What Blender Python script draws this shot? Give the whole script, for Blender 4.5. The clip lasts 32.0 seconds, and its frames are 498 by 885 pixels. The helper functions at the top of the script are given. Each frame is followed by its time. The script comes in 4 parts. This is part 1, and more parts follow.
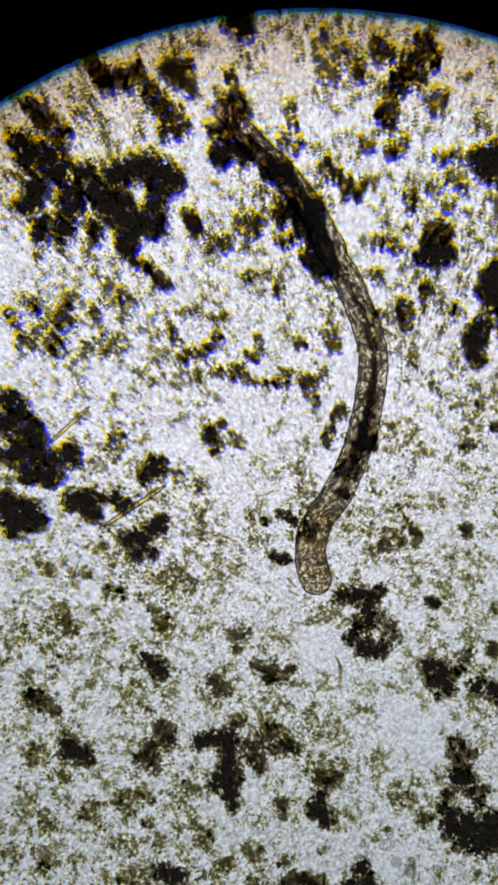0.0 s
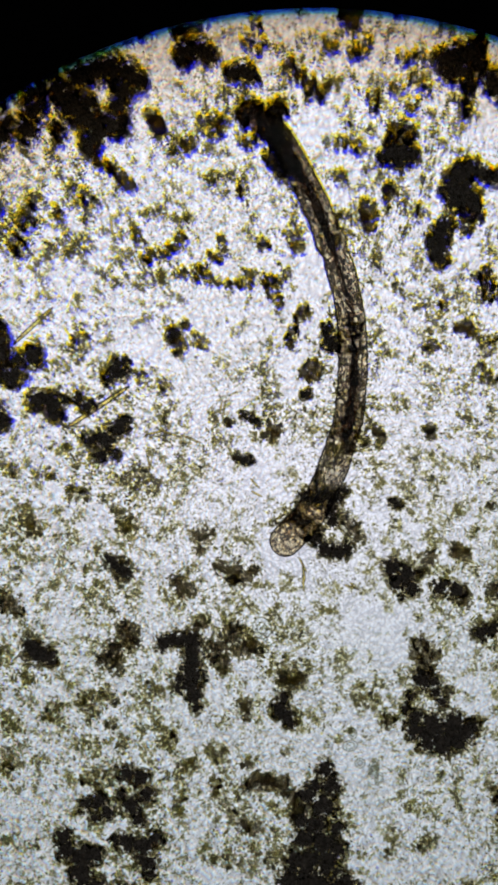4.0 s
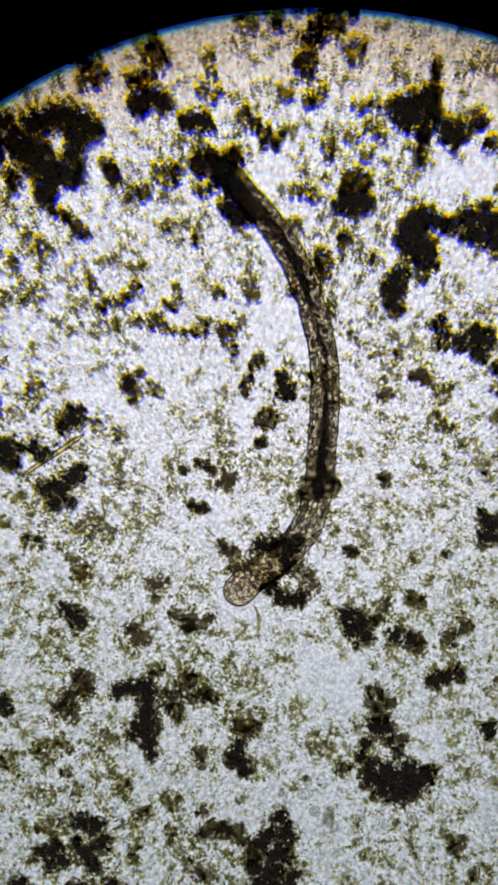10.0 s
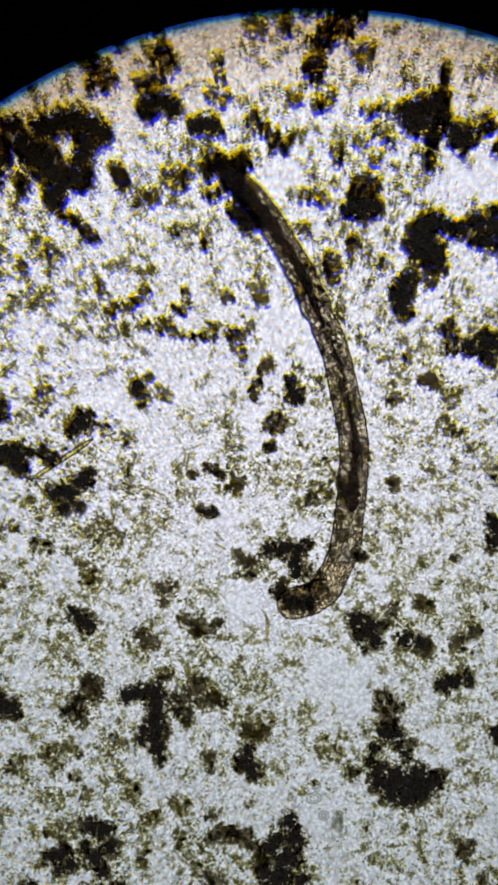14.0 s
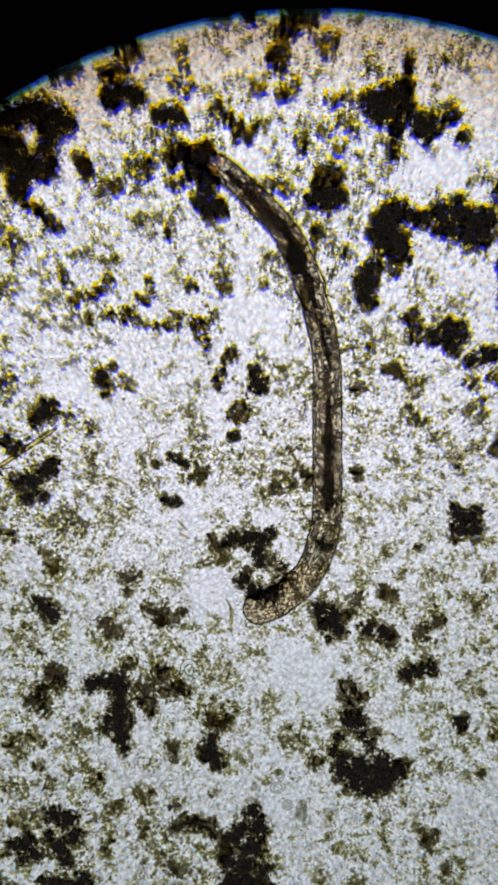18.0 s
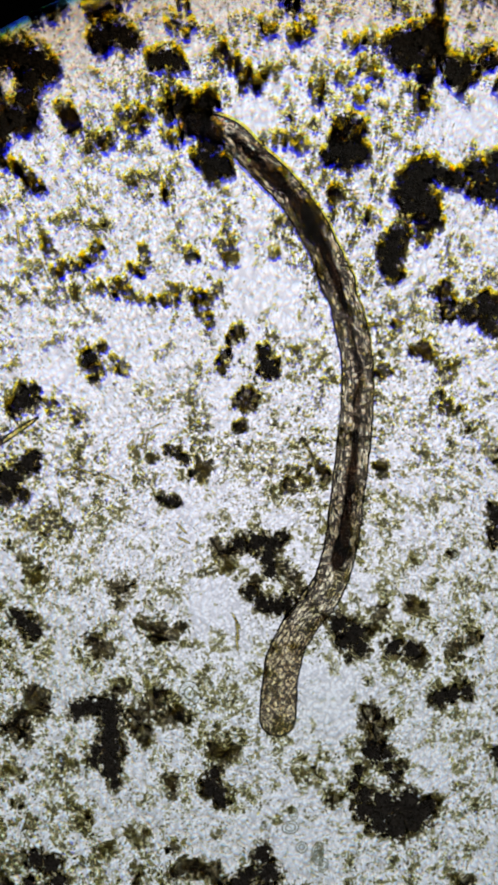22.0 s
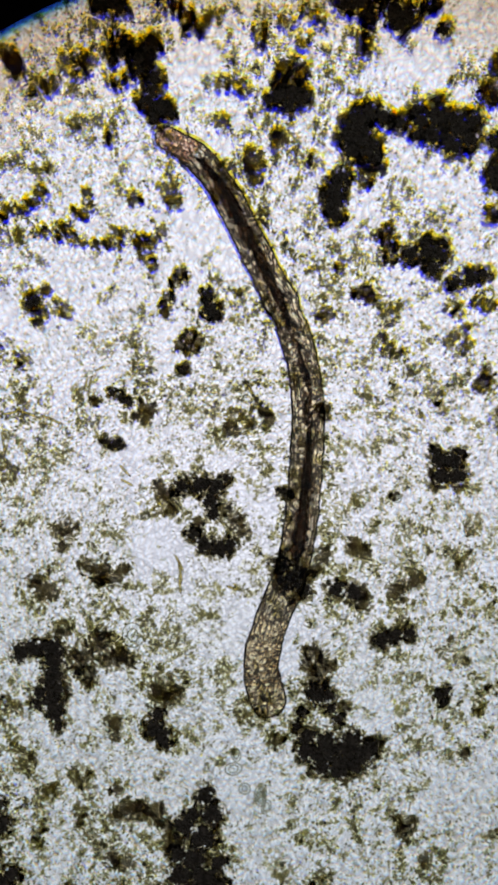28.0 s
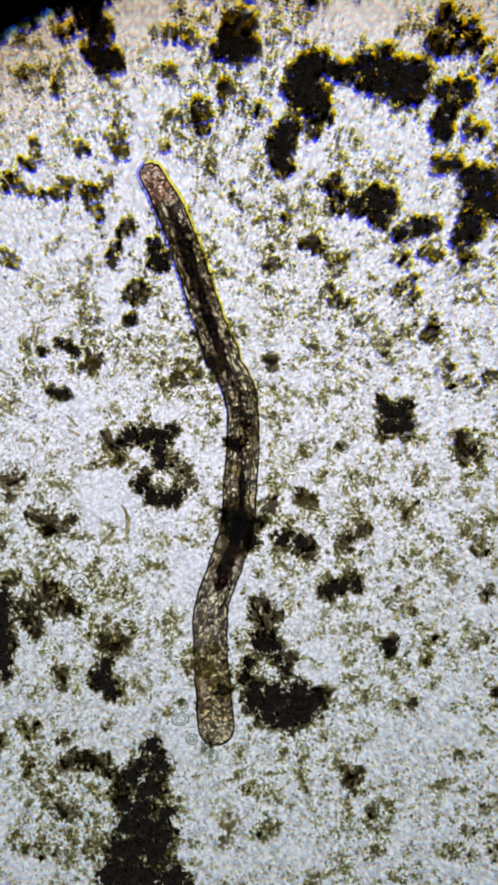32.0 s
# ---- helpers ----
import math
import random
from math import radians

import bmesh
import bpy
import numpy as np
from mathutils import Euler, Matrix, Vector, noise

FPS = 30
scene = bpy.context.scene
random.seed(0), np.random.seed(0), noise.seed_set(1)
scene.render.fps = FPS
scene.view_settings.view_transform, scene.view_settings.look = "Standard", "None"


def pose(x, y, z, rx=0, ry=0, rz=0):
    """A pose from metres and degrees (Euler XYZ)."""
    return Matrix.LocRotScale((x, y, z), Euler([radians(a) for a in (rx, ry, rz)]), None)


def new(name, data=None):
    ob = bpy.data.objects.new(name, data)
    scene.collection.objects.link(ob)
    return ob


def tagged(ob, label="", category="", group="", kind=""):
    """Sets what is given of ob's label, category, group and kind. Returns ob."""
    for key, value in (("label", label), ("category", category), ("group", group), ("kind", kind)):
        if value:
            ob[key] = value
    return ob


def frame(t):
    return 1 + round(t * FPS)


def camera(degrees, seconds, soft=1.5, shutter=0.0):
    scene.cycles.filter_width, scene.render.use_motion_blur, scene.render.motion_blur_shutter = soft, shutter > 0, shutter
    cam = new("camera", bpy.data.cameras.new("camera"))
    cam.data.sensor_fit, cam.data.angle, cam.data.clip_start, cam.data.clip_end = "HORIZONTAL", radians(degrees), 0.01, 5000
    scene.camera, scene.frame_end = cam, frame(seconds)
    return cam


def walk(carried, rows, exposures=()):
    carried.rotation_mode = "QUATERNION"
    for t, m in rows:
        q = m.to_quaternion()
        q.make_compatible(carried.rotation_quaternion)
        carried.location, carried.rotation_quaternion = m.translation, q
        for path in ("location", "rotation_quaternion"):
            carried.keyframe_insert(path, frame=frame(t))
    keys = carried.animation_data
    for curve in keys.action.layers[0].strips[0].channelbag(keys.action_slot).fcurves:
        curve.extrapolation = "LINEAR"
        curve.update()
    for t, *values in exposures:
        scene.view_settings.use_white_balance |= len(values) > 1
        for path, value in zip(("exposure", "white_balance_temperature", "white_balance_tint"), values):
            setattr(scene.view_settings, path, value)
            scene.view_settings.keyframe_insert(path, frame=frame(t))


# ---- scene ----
# A water drop on a microscope slide, built at 100 : 1 (one metre stands for one centimetre).
# Stage units: U metres each, x to the right, y up, z out of the slide towards the eyepiece.
U = 0.0001
HIGH = 2501.0          # height of the eye over the slide at full magnification, in stage units

cam = camera(20.0, 32.0, soft=3.4)

# seconds, stage x, stage y, magnification
GLIDE = [
    (0, -218.8, 115.2, 0.8766),
    (1, -219.2, 115.2, 0.8766),
    (1.5, -164.2, 76.8, 0.8766),
    (2, -218.8, -32.1, 0.8766),
    (2.5, -218.8, -35.3, 0.8766),
    (3, -145.0, -83.9, 0.8766),
    (6, -145.2, -85.0, 0.8766),
    (6.5, -108.6, -107.9, 0.8766),
    (7, -95.2, -117.0, 0.8766),
    (7.5, -93.8, -119.2, 0.8766),
    (8, -37.9, -34.0, 0.8766),
    (8.5, -25.5, -7.4, 0.8766),
    (9, -24.8, -7.5, 0.8766),
    (9.5, -34.2, -0.4, 0.8766),
    (10, -54.1, 12.7, 0.8766),
    (10.5, -76.6, 29.8, 0.8766),
    (11, -73.4, 33.8, 0.8766),
    (11.5, -71.2, 30.2, 0.8766),
    (13.5, -72.0, 30.7, 0.8766),
    (15.5, -63.4, -56.2, 0.8766),
    (16, -43.7, -69.9, 0.8766),
    (17.5, -44.3, -69.6, 0.8766),
    (18, 1.1, -0.1, 0.8766),
    (18.5, -0.3, -1.2, 0.9084),
    (19, -0.0, 0.0, 1.0000),
    (21.5, -0.4, 0.4, 1.0000),
    (22, -14.2, -15.5, 1.0000),
    (22.5, -28.3, -43.0, 1.0000),
    (23, -28.1, -43.2, 1.0000),
    (23.5, 17.3, -72.8, 0.9970),
    (24, 23.1, -77.6, 0.9970),
    (24.5, 87.3, -118.4, 0.9970),
    (28.5, 86.8, -117.1, 0.9970),
    (29, 193.8, -187.2, 0.9970),
    (29.5, 190.6, -193.0, 0.9970),
    (30, 188.1, -195.0, 0.9970),
    (30.5, 184.8, -198.7, 0.9970),
    (31, 181.9, -204.2, 0.9970),
    (32, 180.5, -205.1, 0.9970),
]
walk(cam, [(t, pose(x * U, y * U, HIGH / s * U)) for t, x, y, s in GLIDE])

# ---- light ----
world = bpy.data.worlds.new("dim_room")
scene.world = world
world.use_nodes = True
world.node_tree.nodes["Background"].inputs["Color"].default_value = (0.9, 0.95, 1.0, 1)
world.node_tree.nodes["Background"].inputs["Strength"].default_value = 0.33
LAMP = 1.72             # brightness of the lamp's diffuser under the stage
scene.view_settings.exposure = 0.0
scene.cycles.transparent_max_bounces = 48


# ---- materials ----
class Nodes:
    """A small writer of node materials."""

    def __init__(self, name):
        self.mat = bpy.data.materials.new(name)
        self.mat.use_nodes = True
        self.tree = self.mat.node_tree
        self.tree.nodes.clear()

    def add(self, kind, inputs=(), **settings):
        n = self.tree.nodes.new(kind)
        for key, value in settings.items():
            setattr(n, key, value)
        for key, value in dict(inputs).items():
            if isinstance(value, bpy.types.NodeSocket):
                self.tree.links.new(value, n.inputs[key])
            else:
                n.inputs[key].default_value = value
        return n

    def ramp(self, factor, *stops):
        n = self.add("ShaderNodeValToRGB", {"Fac": factor})
        els = n.color_ramp.elements
        while len(els) < len(stops):
            els.new(0.5)
        for el, (at, col) in zip(els, stops):
            el.position, el.color = at, (*col, 1)
        return n.outputs["Color"]

    def math(self, op, a, b=0.0):
        return self.add("ShaderNodeMath", {0: a, 1: b}, operation=op).outputs[0]

    def mix(self, how, factor, a, b):
        n = self.add("ShaderNodeMix", {0: factor}, data_type="RGBA", blend_type=how)
        for key, value in ((6, a), (7, b)):
            if isinstance(value, bpy.types.NodeSocket):
                self.tree.links.new(value, n.inputs[key])
            else:
                n.inputs[key].default_value = (*value, 1)
        return n.outputs[2]

    def end(self, shader):
        out = self.add("ShaderNodeOutputMaterial", {"Surface": shader})
        return self.mat


def stained(name, *stops, scale=900.0, spread=0.25, solid=0.0, thick=1.0, body=(0.08, 0.06, 0.03)):
    """Thin matter that lets light through and stains it: each grain has its own depth of colour."""
    w = Nodes(name)
    stops = [(at, tuple(c ** thick for c in colour)) for at, colour in stops]
    rnd = w.add("ShaderNodeNewGeometry").outputs["Random Per Island"]
    co = w.add("ShaderNodeTexCoord").outputs["Object"]
    grain = w.add("ShaderNodeTexNoise", {"Vector": co, "Scale": scale, "Detail": 3.0}).outputs["Fac"]
    f = w.math("ADD", rnd, w.math("MULTIPLY", w.math("SUBTRACT", grain, 0.5), spread * 4))
    through_it = w.add("ShaderNodeBsdfTransparent", {"Color": w.ramp(f, *stops)}).outputs[0]
    if solid > 0:
        matter = w.add("ShaderNodeBsdfPrincipled", {"Base Color": (*body, 1), "Roughness": 0.7}).outputs[0]
        through_it = w.add("ShaderNodeMixShader", {0: solid, 1: through_it, 2: matter}).outputs[0]
    return w.end(through_it)


def solid(name, colour, roughness=0.6, metal=0.0, vary=0.3, scale=600.0, gloss=0.0):
    w = Nodes(name)
    co = w.add("ShaderNodeTexCoord").outputs["Object"]
    grain = w.add("ShaderNodeTexNoise", {"Vector": co, "Scale": scale, "Detail": 5.0}).outputs["Fac"]
    dark = tuple(c * (1 - vary) for c in colour)
    bump = w.add("ShaderNodeBump", {"Height": grain, "Strength": 0.25, "Distance": 0.0004}).outputs[0]
    return w.end(w.add("ShaderNodeBsdfPrincipled", {"Base Color": w.ramp(grain, (0.35, dark), (0.65, colour)),
                 "Roughness": roughness, "Metallic": metal, "Specular IOR Level": gloss, "Normal": bump}).outputs[0])


def glass(name):
    w = Nodes(name)
    return w.end(w.add("ShaderNodeBsdfPrincipled", {"Base Color": (0.97, 0.99, 0.98, 1), "Roughness": 0.0, "IOR": 1.52,
                 "Transmission Weight": 1.0}).outputs[0])


def glow(name, strength):
    """The lamp's ground glass: brightest towards its upper middle, cooler and weaker to the rim."""
    w = Nodes(name)
    co = w.add("ShaderNodeTexCoord").outputs["Object"]
    spot = w.add("ShaderNodeVectorMath", {0: co, 1: (0.0, 0.062, 0.0)}, operation="SUBTRACT").outputs[0]
    far = w.add("ShaderNodeVectorMath", {0: spot}, operation="LENGTH").outputs["Value"]
    colour = w.ramp(w.math("MULTIPLY", far, 5.0), (0.0, (0.99, 0.97, 1.035)), (0.35, (0.93, 0.92, 1.015)), (0.62, (0.67, 0.70, 0.735)), (1.0, (0.50, 0.54, 0.565)))
    return w.end(w.add("ShaderNodeEmission", {"Color": colour, "Strength": strength}).outputs[0])


def vignette_ring_material(inner, outer):
    """A see-through ring painted with the vignetting: sepia outwards, then blue to black at the rim."""
    w = Nodes("vignette_ring")
    co = w.add("ShaderNodeTexCoord").outputs["Object"]
    far = w.add("ShaderNodeVectorMath", {0: co}, operation="LENGTH").outputs["Value"]
    f = w.math("DIVIDE", w.math("SUBTRACT", far, inner * U), (outer - inner) * U)
    return w.end(w.add("ShaderNodeBsdfTransparent", {"Color": w.ramp(f, (0.0, (1, 1, 1)), (0.40, (0.92, 0.84, 0.72)), (0.80, (0.68, 0.55, 0.39)), (0.885, (0.52, 0.46, 0.37)), (0.915, (0.34, 0.41, 0.38)), (0.935, (0.07, 0.24, 0.32)), (0.955, (0.01, 0.055, 0.28)), (1.0, (0.0, 0.003, 0.05)))}).outputs[0])


# the microscope's axis on the slide, and how much the painted colours part away from it, for each unit of distance
AXIS = (60.0, -320.0)
PART = 0.0048


def film_material():
    """The finest silt: clear rounded grains with dark rims and dark specks, the lens's colour fringes painted in by
    shifting each channel.
    """
    w = Nodes("silt_film")
    co = w.add("ShaderNodeTexCoord").outputs["Object"]
    drift = w.add("ShaderNodeTexNoise", {"Vector": co, "Scale": 75.0, "Detail": 5.0, "Roughness": 0.65}).outputs["Fac"]
    strewn = w.add("ShaderNodeTexNoise", {"Vector": co, "Scale": 190.0, "Detail": 4.0, "Roughness": 0.6}).outputs["Fac"]
    strewn = w.add("ShaderNodeMapRange", {0: strewn, 1: 0.34, 2: 0.54, 3: 0.6, 4: 1.0}).outputs[0]
    middle = Vector((AXIS[0] * U, AXIS[1] * U, 0))
    channel = []
    for k, dark in ((1 + 0.6 * PART, 0.54), (1.0, 0.565), (1 - 0.6 * PART, 0.42)):
        at = w.add("ShaderNodeVectorMath", {0: co, 1: middle}, operation="SUBTRACT").outputs[0]
        at = w.add("ShaderNodeVectorMath", {0: at, "Scale": k}, operation="SCALE").outputs[0]
        far = w.add("ShaderNodeVectorMath", {0: at}, operation="LENGTH").outputs["Value"]
        # grains drawn larger and longer away from the axis paint the lens's edge blur
        past = w.math("DIVIDE", w.math("MAXIMUM", w.math("SUBTRACT", far, 0.045), 0.0), w.math("MAXIMUM", far, 0.001))
        at = w.add("ShaderNodeVectorMath", {0: at, "Scale": w.math("SUBTRACT", 1.0, w.math("MULTIPLY", past, 0.32))}, operation="SCALE").outputs[0]
        warp = w.add("ShaderNodeTexNoise", {"Vector": at, "Scale": 620.0, "Detail": 1.0}).outputs["Color"]
        bent = w.add("ShaderNodeMix", {0: 0.0017, 4: at, 5: warp}, data_type="VECTOR").outputs[1]
        grain = w.add("ShaderNodeTexVoronoi", {"Vector": bent, "Scale": 1450.0}, feature="F1")
        bead = w.add("ShaderNodeMapRange", {0: grain.outputs["Distance"], 1: 0.22, 2: 0.70, 3: 1.0, 4: 0.68}).outputs[0]
        tone = w.add("ShaderNodeMapRange", {0: w.add("ShaderNodeSeparateColor", {0: grain.outputs["Color"]}).outputs[0], 1: 0.0, 2: 0.4, 3: 0.80, 4: 1.0}).outputs[0]
        bead = w.math("MULTIPLY", bead, tone)
        speck = w.add("ShaderNodeTexNoise", {"Vector": at, "Scale": 640.0, "Detail": 4.0, "Roughness": 0.68}).outputs["Fac"]
        speck = w.math("ADD", speck, w.math("MULTIPLY", w.math("SUBTRACT", drift, 0.5), -0.25))
        speck = w.add("ShaderNodeMapRange", {0: speck, 1: 0.33, 2: 0.43, 3: dark, 4: 1.0}).outputs[0]
        bead = w.math("ADD", 1.0, w.math("MULTIPLY", w.math("SUBTRACT", bead, 1.0), strewn))
        channel.append(w.math("MULTIPLY", bead, speck))
    grains = w.add("ShaderNodeCombineColor", {0: channel[0], 1: channel[1], 2: channel[2]}).outputs[0]
    tint = w.ramp(drift, (0.40, (0.635, 0.635, 0.675)), (0.60, (0.637, 0.635, 0.66)))
    return w.end(w.add("ShaderNodeBsdfTransparent", {"Color": w.mix("MULTIPLY", 1.0, tint, grains)}).outputs[0])


def hide_material(name, rim, fill, net=(0.17, 0.050, 0.05), weight=0.8):
    """The worm's skin and flesh: a clear sheet over a net of drawn-out cells with dark walls, and fine grains."""
    w = Nodes(name)
    rest = w.add("ShaderNodeAttribute", attribute_name="rest").outputs["Vector"]
    warp = w.add("ShaderNodeTexNoise", {"Vector": rest, "Scale": 0.05, "Detail": 2.0}).outputs["Color"]
    at = w.add("ShaderNodeVectorMath", {0: rest, 1: w.add("ShaderNodeVectorMath", {0: warp, 1: (30.0, 30.0, 30.0)}, operation="MULTIPLY").outputs[0]}, operation="ADD").outputs[0]
    cells = w.add("ShaderNodeVectorMath", {0: at, 1: net}, operation="MULTIPLY").outputs[0]
    wall = w.add("ShaderNodeTexVoronoi", {"Vector": cells, "Scale": 1.0}, feature="DISTANCE_TO_EDGE").outputs["Distance"]
    wall = w.add("ShaderNodeMapRange", {0: wall, 1: 0.015, 2: 0.11, 3: 1.0 - weight, 4: 1.0}).outputs[0]
    grain = w.add("ShaderNodeTexNoise", {"Vector": rest, "Scale": 0.14, "Detail": 3.0, "Roughness": 0.7}).outputs["Fac"]
    patch = w.add("ShaderNodeTexNoise", {"Vector": rest, "Scale": 0.02, "Detail": 2.0}).outputs["Fac"]
    f = w.math("ADD", grain, w.math("MULTIPLY", w.math("SUBTRACT", patch, 0.5), 0.8))
    f = w.math("MULTIPLY", wall, w.add("ShaderNodeMapRange", {0: f, 1: 0.30, 2: 0.56, 3: 0.68, 4: 1.0}).outputs[0])
    clear = w.add("ShaderNodeBsdfTransparent", {"Color": w.ramp(f, (0.1, rim), (0.95, fill))}).outputs[0]
    wet = w.add("ShaderNodeBsdfGlossy", {"Color": (1, 1, 1, 1), "Roughness": 0.25}).outputs[0]
    return w.end(w.add("ShaderNodeMixShader", {0: 0.012, 1: clear, 2: wet}).outputs[0])


M = {
    "glass": glass("slide_glass"),
    "glow": glow("lamp_diffuser", LAMP),
    "metal": solid("blackened_metal", (0.001, 0.001, 0.001), 0.8, 0.0),
    "film": film_material(),
    "soot": solid("black_humus", (0.075, 0.062, 0.05), 0.85, 0.0, 0.7, 1100.0),
    "black": stained("black_detritus", (0.0, (0.08, 0.062, 0.034)), (0.6, (0.33, 0.27, 0.16)), (1.0, (0.68, 0.60, 0.41)), solid=0.4, body=(0.085, 0.07, 0.055)),
    "umber_core": stained("umber_mass", (0.1, (0.04, 0.033, 0.02)), (0.5, (0.14, 0.12, 0.075)), (0.95, (0.50, 0.46, 0.35)), scale=1100.0, spread=0.7, solid=0.10, body=(0.08, 0.065, 0.05)),
    "brown_core": stained("brown_mass", (0.1, (0.34, 0.30, 0.20)), (0.5, (0.60, 0.57, 0.45)), (0.95, (0.88, 0.86, 0.78)), scale=1100.0, spread=0.7),
    "haze": stained("olive_flakes", (0.0, (0.56, 0.52, 0.40)), (0.5, (0.76, 0.72, 0.60)), (1.0, (0.91, 0.89, 0.81))),
    "thin_haze": stained("thin_olive_flakes", (0.0, (0.58, 0.55, 0.36)), (0.5, (0.79, 0.765, 0.58)), (1.0, (0.94, 0.93, 0.82))),
    "umber": stained("umber_detritus", (0.0, (0.21, 0.185, 0.12)), (0.5, (0.48, 0.44, 0.31)), (1.0, (0.78, 0.75, 0.62)), solid=0.12, body=(0.10, 0.085, 0.06)),
    "brown": stained("brown_detritus", (0.0, (0.32, 0.29, 0.20)), (0.5, (0.60, 0.57, 0.45)), (1.0, (0.86, 0.84, 0.75)), solid=0.03),
    "ochre": stained("ochre_silt", (0.0, (0.25, 0.23, 0.11)), (0.5, (0.56, 0.54, 0.33)), (1.0, (0.87, 0.86, 0.67))),
    "tan": stained("tan_flakes", (0.0, (0.34, 0.31, 0.20)), (0.5, (0.60, 0.57, 0.42)), (1.0, (0.86, 0.84, 0.73))),
    # tints of the lens's colour fringes, painted on as flakes and tubes
    "yellow": stained("yellow_fringe_tint", (0.0, (1.0, 0.93, 0.26)), (0.5, (1.0, 0.95, 0.40)), (1.0, (1.0, 0.97, 0.56)), spread=0.1),
    "violet": stained("violet_fringe_tint", (0.0, (0.46, 0.46, 0.95)), (0.5, (0.60, 0.61, 0.98)), (1.0, (0.76, 0.77, 1.0)), spread=0.1),
    "pale": stained("pale_flakes", (0.0, (0.52, 0.49, 0.30)), (0.5, (0.80, 0.78, 0.64)), (1.0, (0.97, 0.97, 0.95))),
    "amber": stained("amber_silica", (0.0, (0.92, 0.82, 0.36)), (1.0, (0.97, 0.92, 0.60))),
    "cell_wall": stained("thin_cell_wall", (0.0, (0.58, 0.58, 0.50)), (1.0, (0.78, 0.78, 0.70))),
    "edge": stained("dark_rim", (0.0, (0.08, 0.06, 0.04)), (1.0, (0.22, 0.17, 0.11))),
    "fibre": stained("muscle_fibre", (0.0, (0.10, 0.075, 0.06)), (1.0, (0.42, 0.35, 0.29)), spread=0.6),
    "cell": stained("clear_cell", (0.0, (0.80, 0.83, 0.84)), (1.0, (0.90, 0.92, 0.90))),
    "hide": hide_material("worm_hide", (0.14, 0.115, 0.095), (0.97, 0.93, 0.80), net=(0.10, 0.022, 0.03), weight=0.88),
    "flesh": stained("worm_flesh", (0.0, (0.30, 0.23, 0.18)), (0.5, (0.58, 0.50, 0.42)), (1.0, (0.88, 0.82, 0.72))),
    "food": stained("worm_food", (0.0, (0.20, 0.15, 0.12)), (0.5, (0.36, 0.29, 0.24)), (1.0, (0.60, 0.51, 0.43)), solid=0.05, body=(0.06, 0.045, 0.04)),
    "head": hide_material("worm_head_hide", (0.28, 0.15, 0.10), (0.97, 0.86, 0.76), net=(0.12, 0.06, 0.05), weight=0.8),
    "bulb": hide_material("worm_end_hide", (0.13, 0.10, 0.085), (0.99, 0.92, 0.74), net=(0.10, 0.075, 0.03), weight=0.9),
}


# ---- mesh helpers ----
def fast_mesh(name, verts, faces, material, rest=None, smooth=False):
    """A mesh from arrays; all the faces have the same number of corners."""
    verts, faces = np.asarray(verts, dtype=np.float32), np.asarray(faces, dtype=np.int32)
    me = bpy.data.meshes.new(name)
    n, k = faces.shape
    me.vertices.add(len(verts))
    me.vertices.foreach_set("co", verts.ravel())
    me.loops.add(n * k)
    me.loops.foreach_set("vertex_index", faces.ravel())
    me.polygons.add(n)
    me.polygons.foreach_set("loop_start", np.arange(0, n * k, k, dtype=np.int32))
    if smooth:
        me.polygons.foreach_set("use_smooth", np.ones(n, dtype=bool))
    me.materials.append(material)
    if rest is not None:
        layer = me.attributes.new("rest", "FLOAT_VECTOR", "POINT")
        layer.data.foreach_set("vector", np.asarray(rest, dtype=np.float32).ravel())
    me.update(calc_edges=True)
    return me


def part(name, me, parent, label=""):
    ob = new(name, me)
    ob.parent = parent
    return tagged(ob, label)


def thing(name, x, y, z, label, category, group="", kind=""):
    ob = new(name)
    ob.location = (x * U, y * U, z * U)
    ob.empty_display_size = 0.002
    return tagged(ob, label, category, group, kind)


def ico():
    g = (1 + 5 ** 0.5) / 2
    v = np.array([(-1, g, 0), (1, g, 0), (-1, -g, 0), (1, -g, 0), (0, -1, g), (0, 1, g), (0, -1, -g), (0, 1, -g),
                  (g, 0, -1), (g, 0, 1), (-g, 0, -1), (-g, 0, 1)]) / (1 + g * g) ** 0.5
    near = [(i, j, k) for i in range(12) for j in range(i + 1, 12) for k in range(j + 1, 12)
            if all(np.linalg.norm(v[a] - v[b]) < 1.1 for a, b in ((i, j), (j, k), (i, k)))]
    f = [(i, j, k) if np.dot(np.cross(v[j] - v[i], v[k] - v[i]), v[i]) > 0 else (i, k, j) for i, j, k in near]
    return v, np.array(f)


ICO_V, ICO_F = ico()
ICO_F = ICO_F[ICO_V[ICO_F].mean(axis=1)[:, 2] > -0.15]      # crumbs lie on their open side
rng = np.random.default_rng(11)


def lumps(at, size, flat=0.7, long=1.0):
    """Angular crumbs at the places at (stage units)."""
    n = len(at)
    v = ICO_V[None] * rng.uniform(0.6, 1.35, (n, 12, 1)) * rng.uniform(0.65, 1.35, (n, 1, 3))
    a = rng.uniform(0, 6.283, n)
    c, s = np.cos(a)[:, None], np.sin(a)[:, None]
    v = np.stack([v[:, :, 0] * c - v[:, :, 1] * s, v[:, :, 0] * s + v[:, :, 1] * c, v[:, :, 2] * flat], axis=2) * size[:, None, None]
    v[:, :, 1] *= long
    v += at[:, None, :]
    f = ICO_F[None] + (np.arange(n) * 12)[:, None, None]
    return v.reshape(-1, 3) * U, f.reshape(-1, 3)


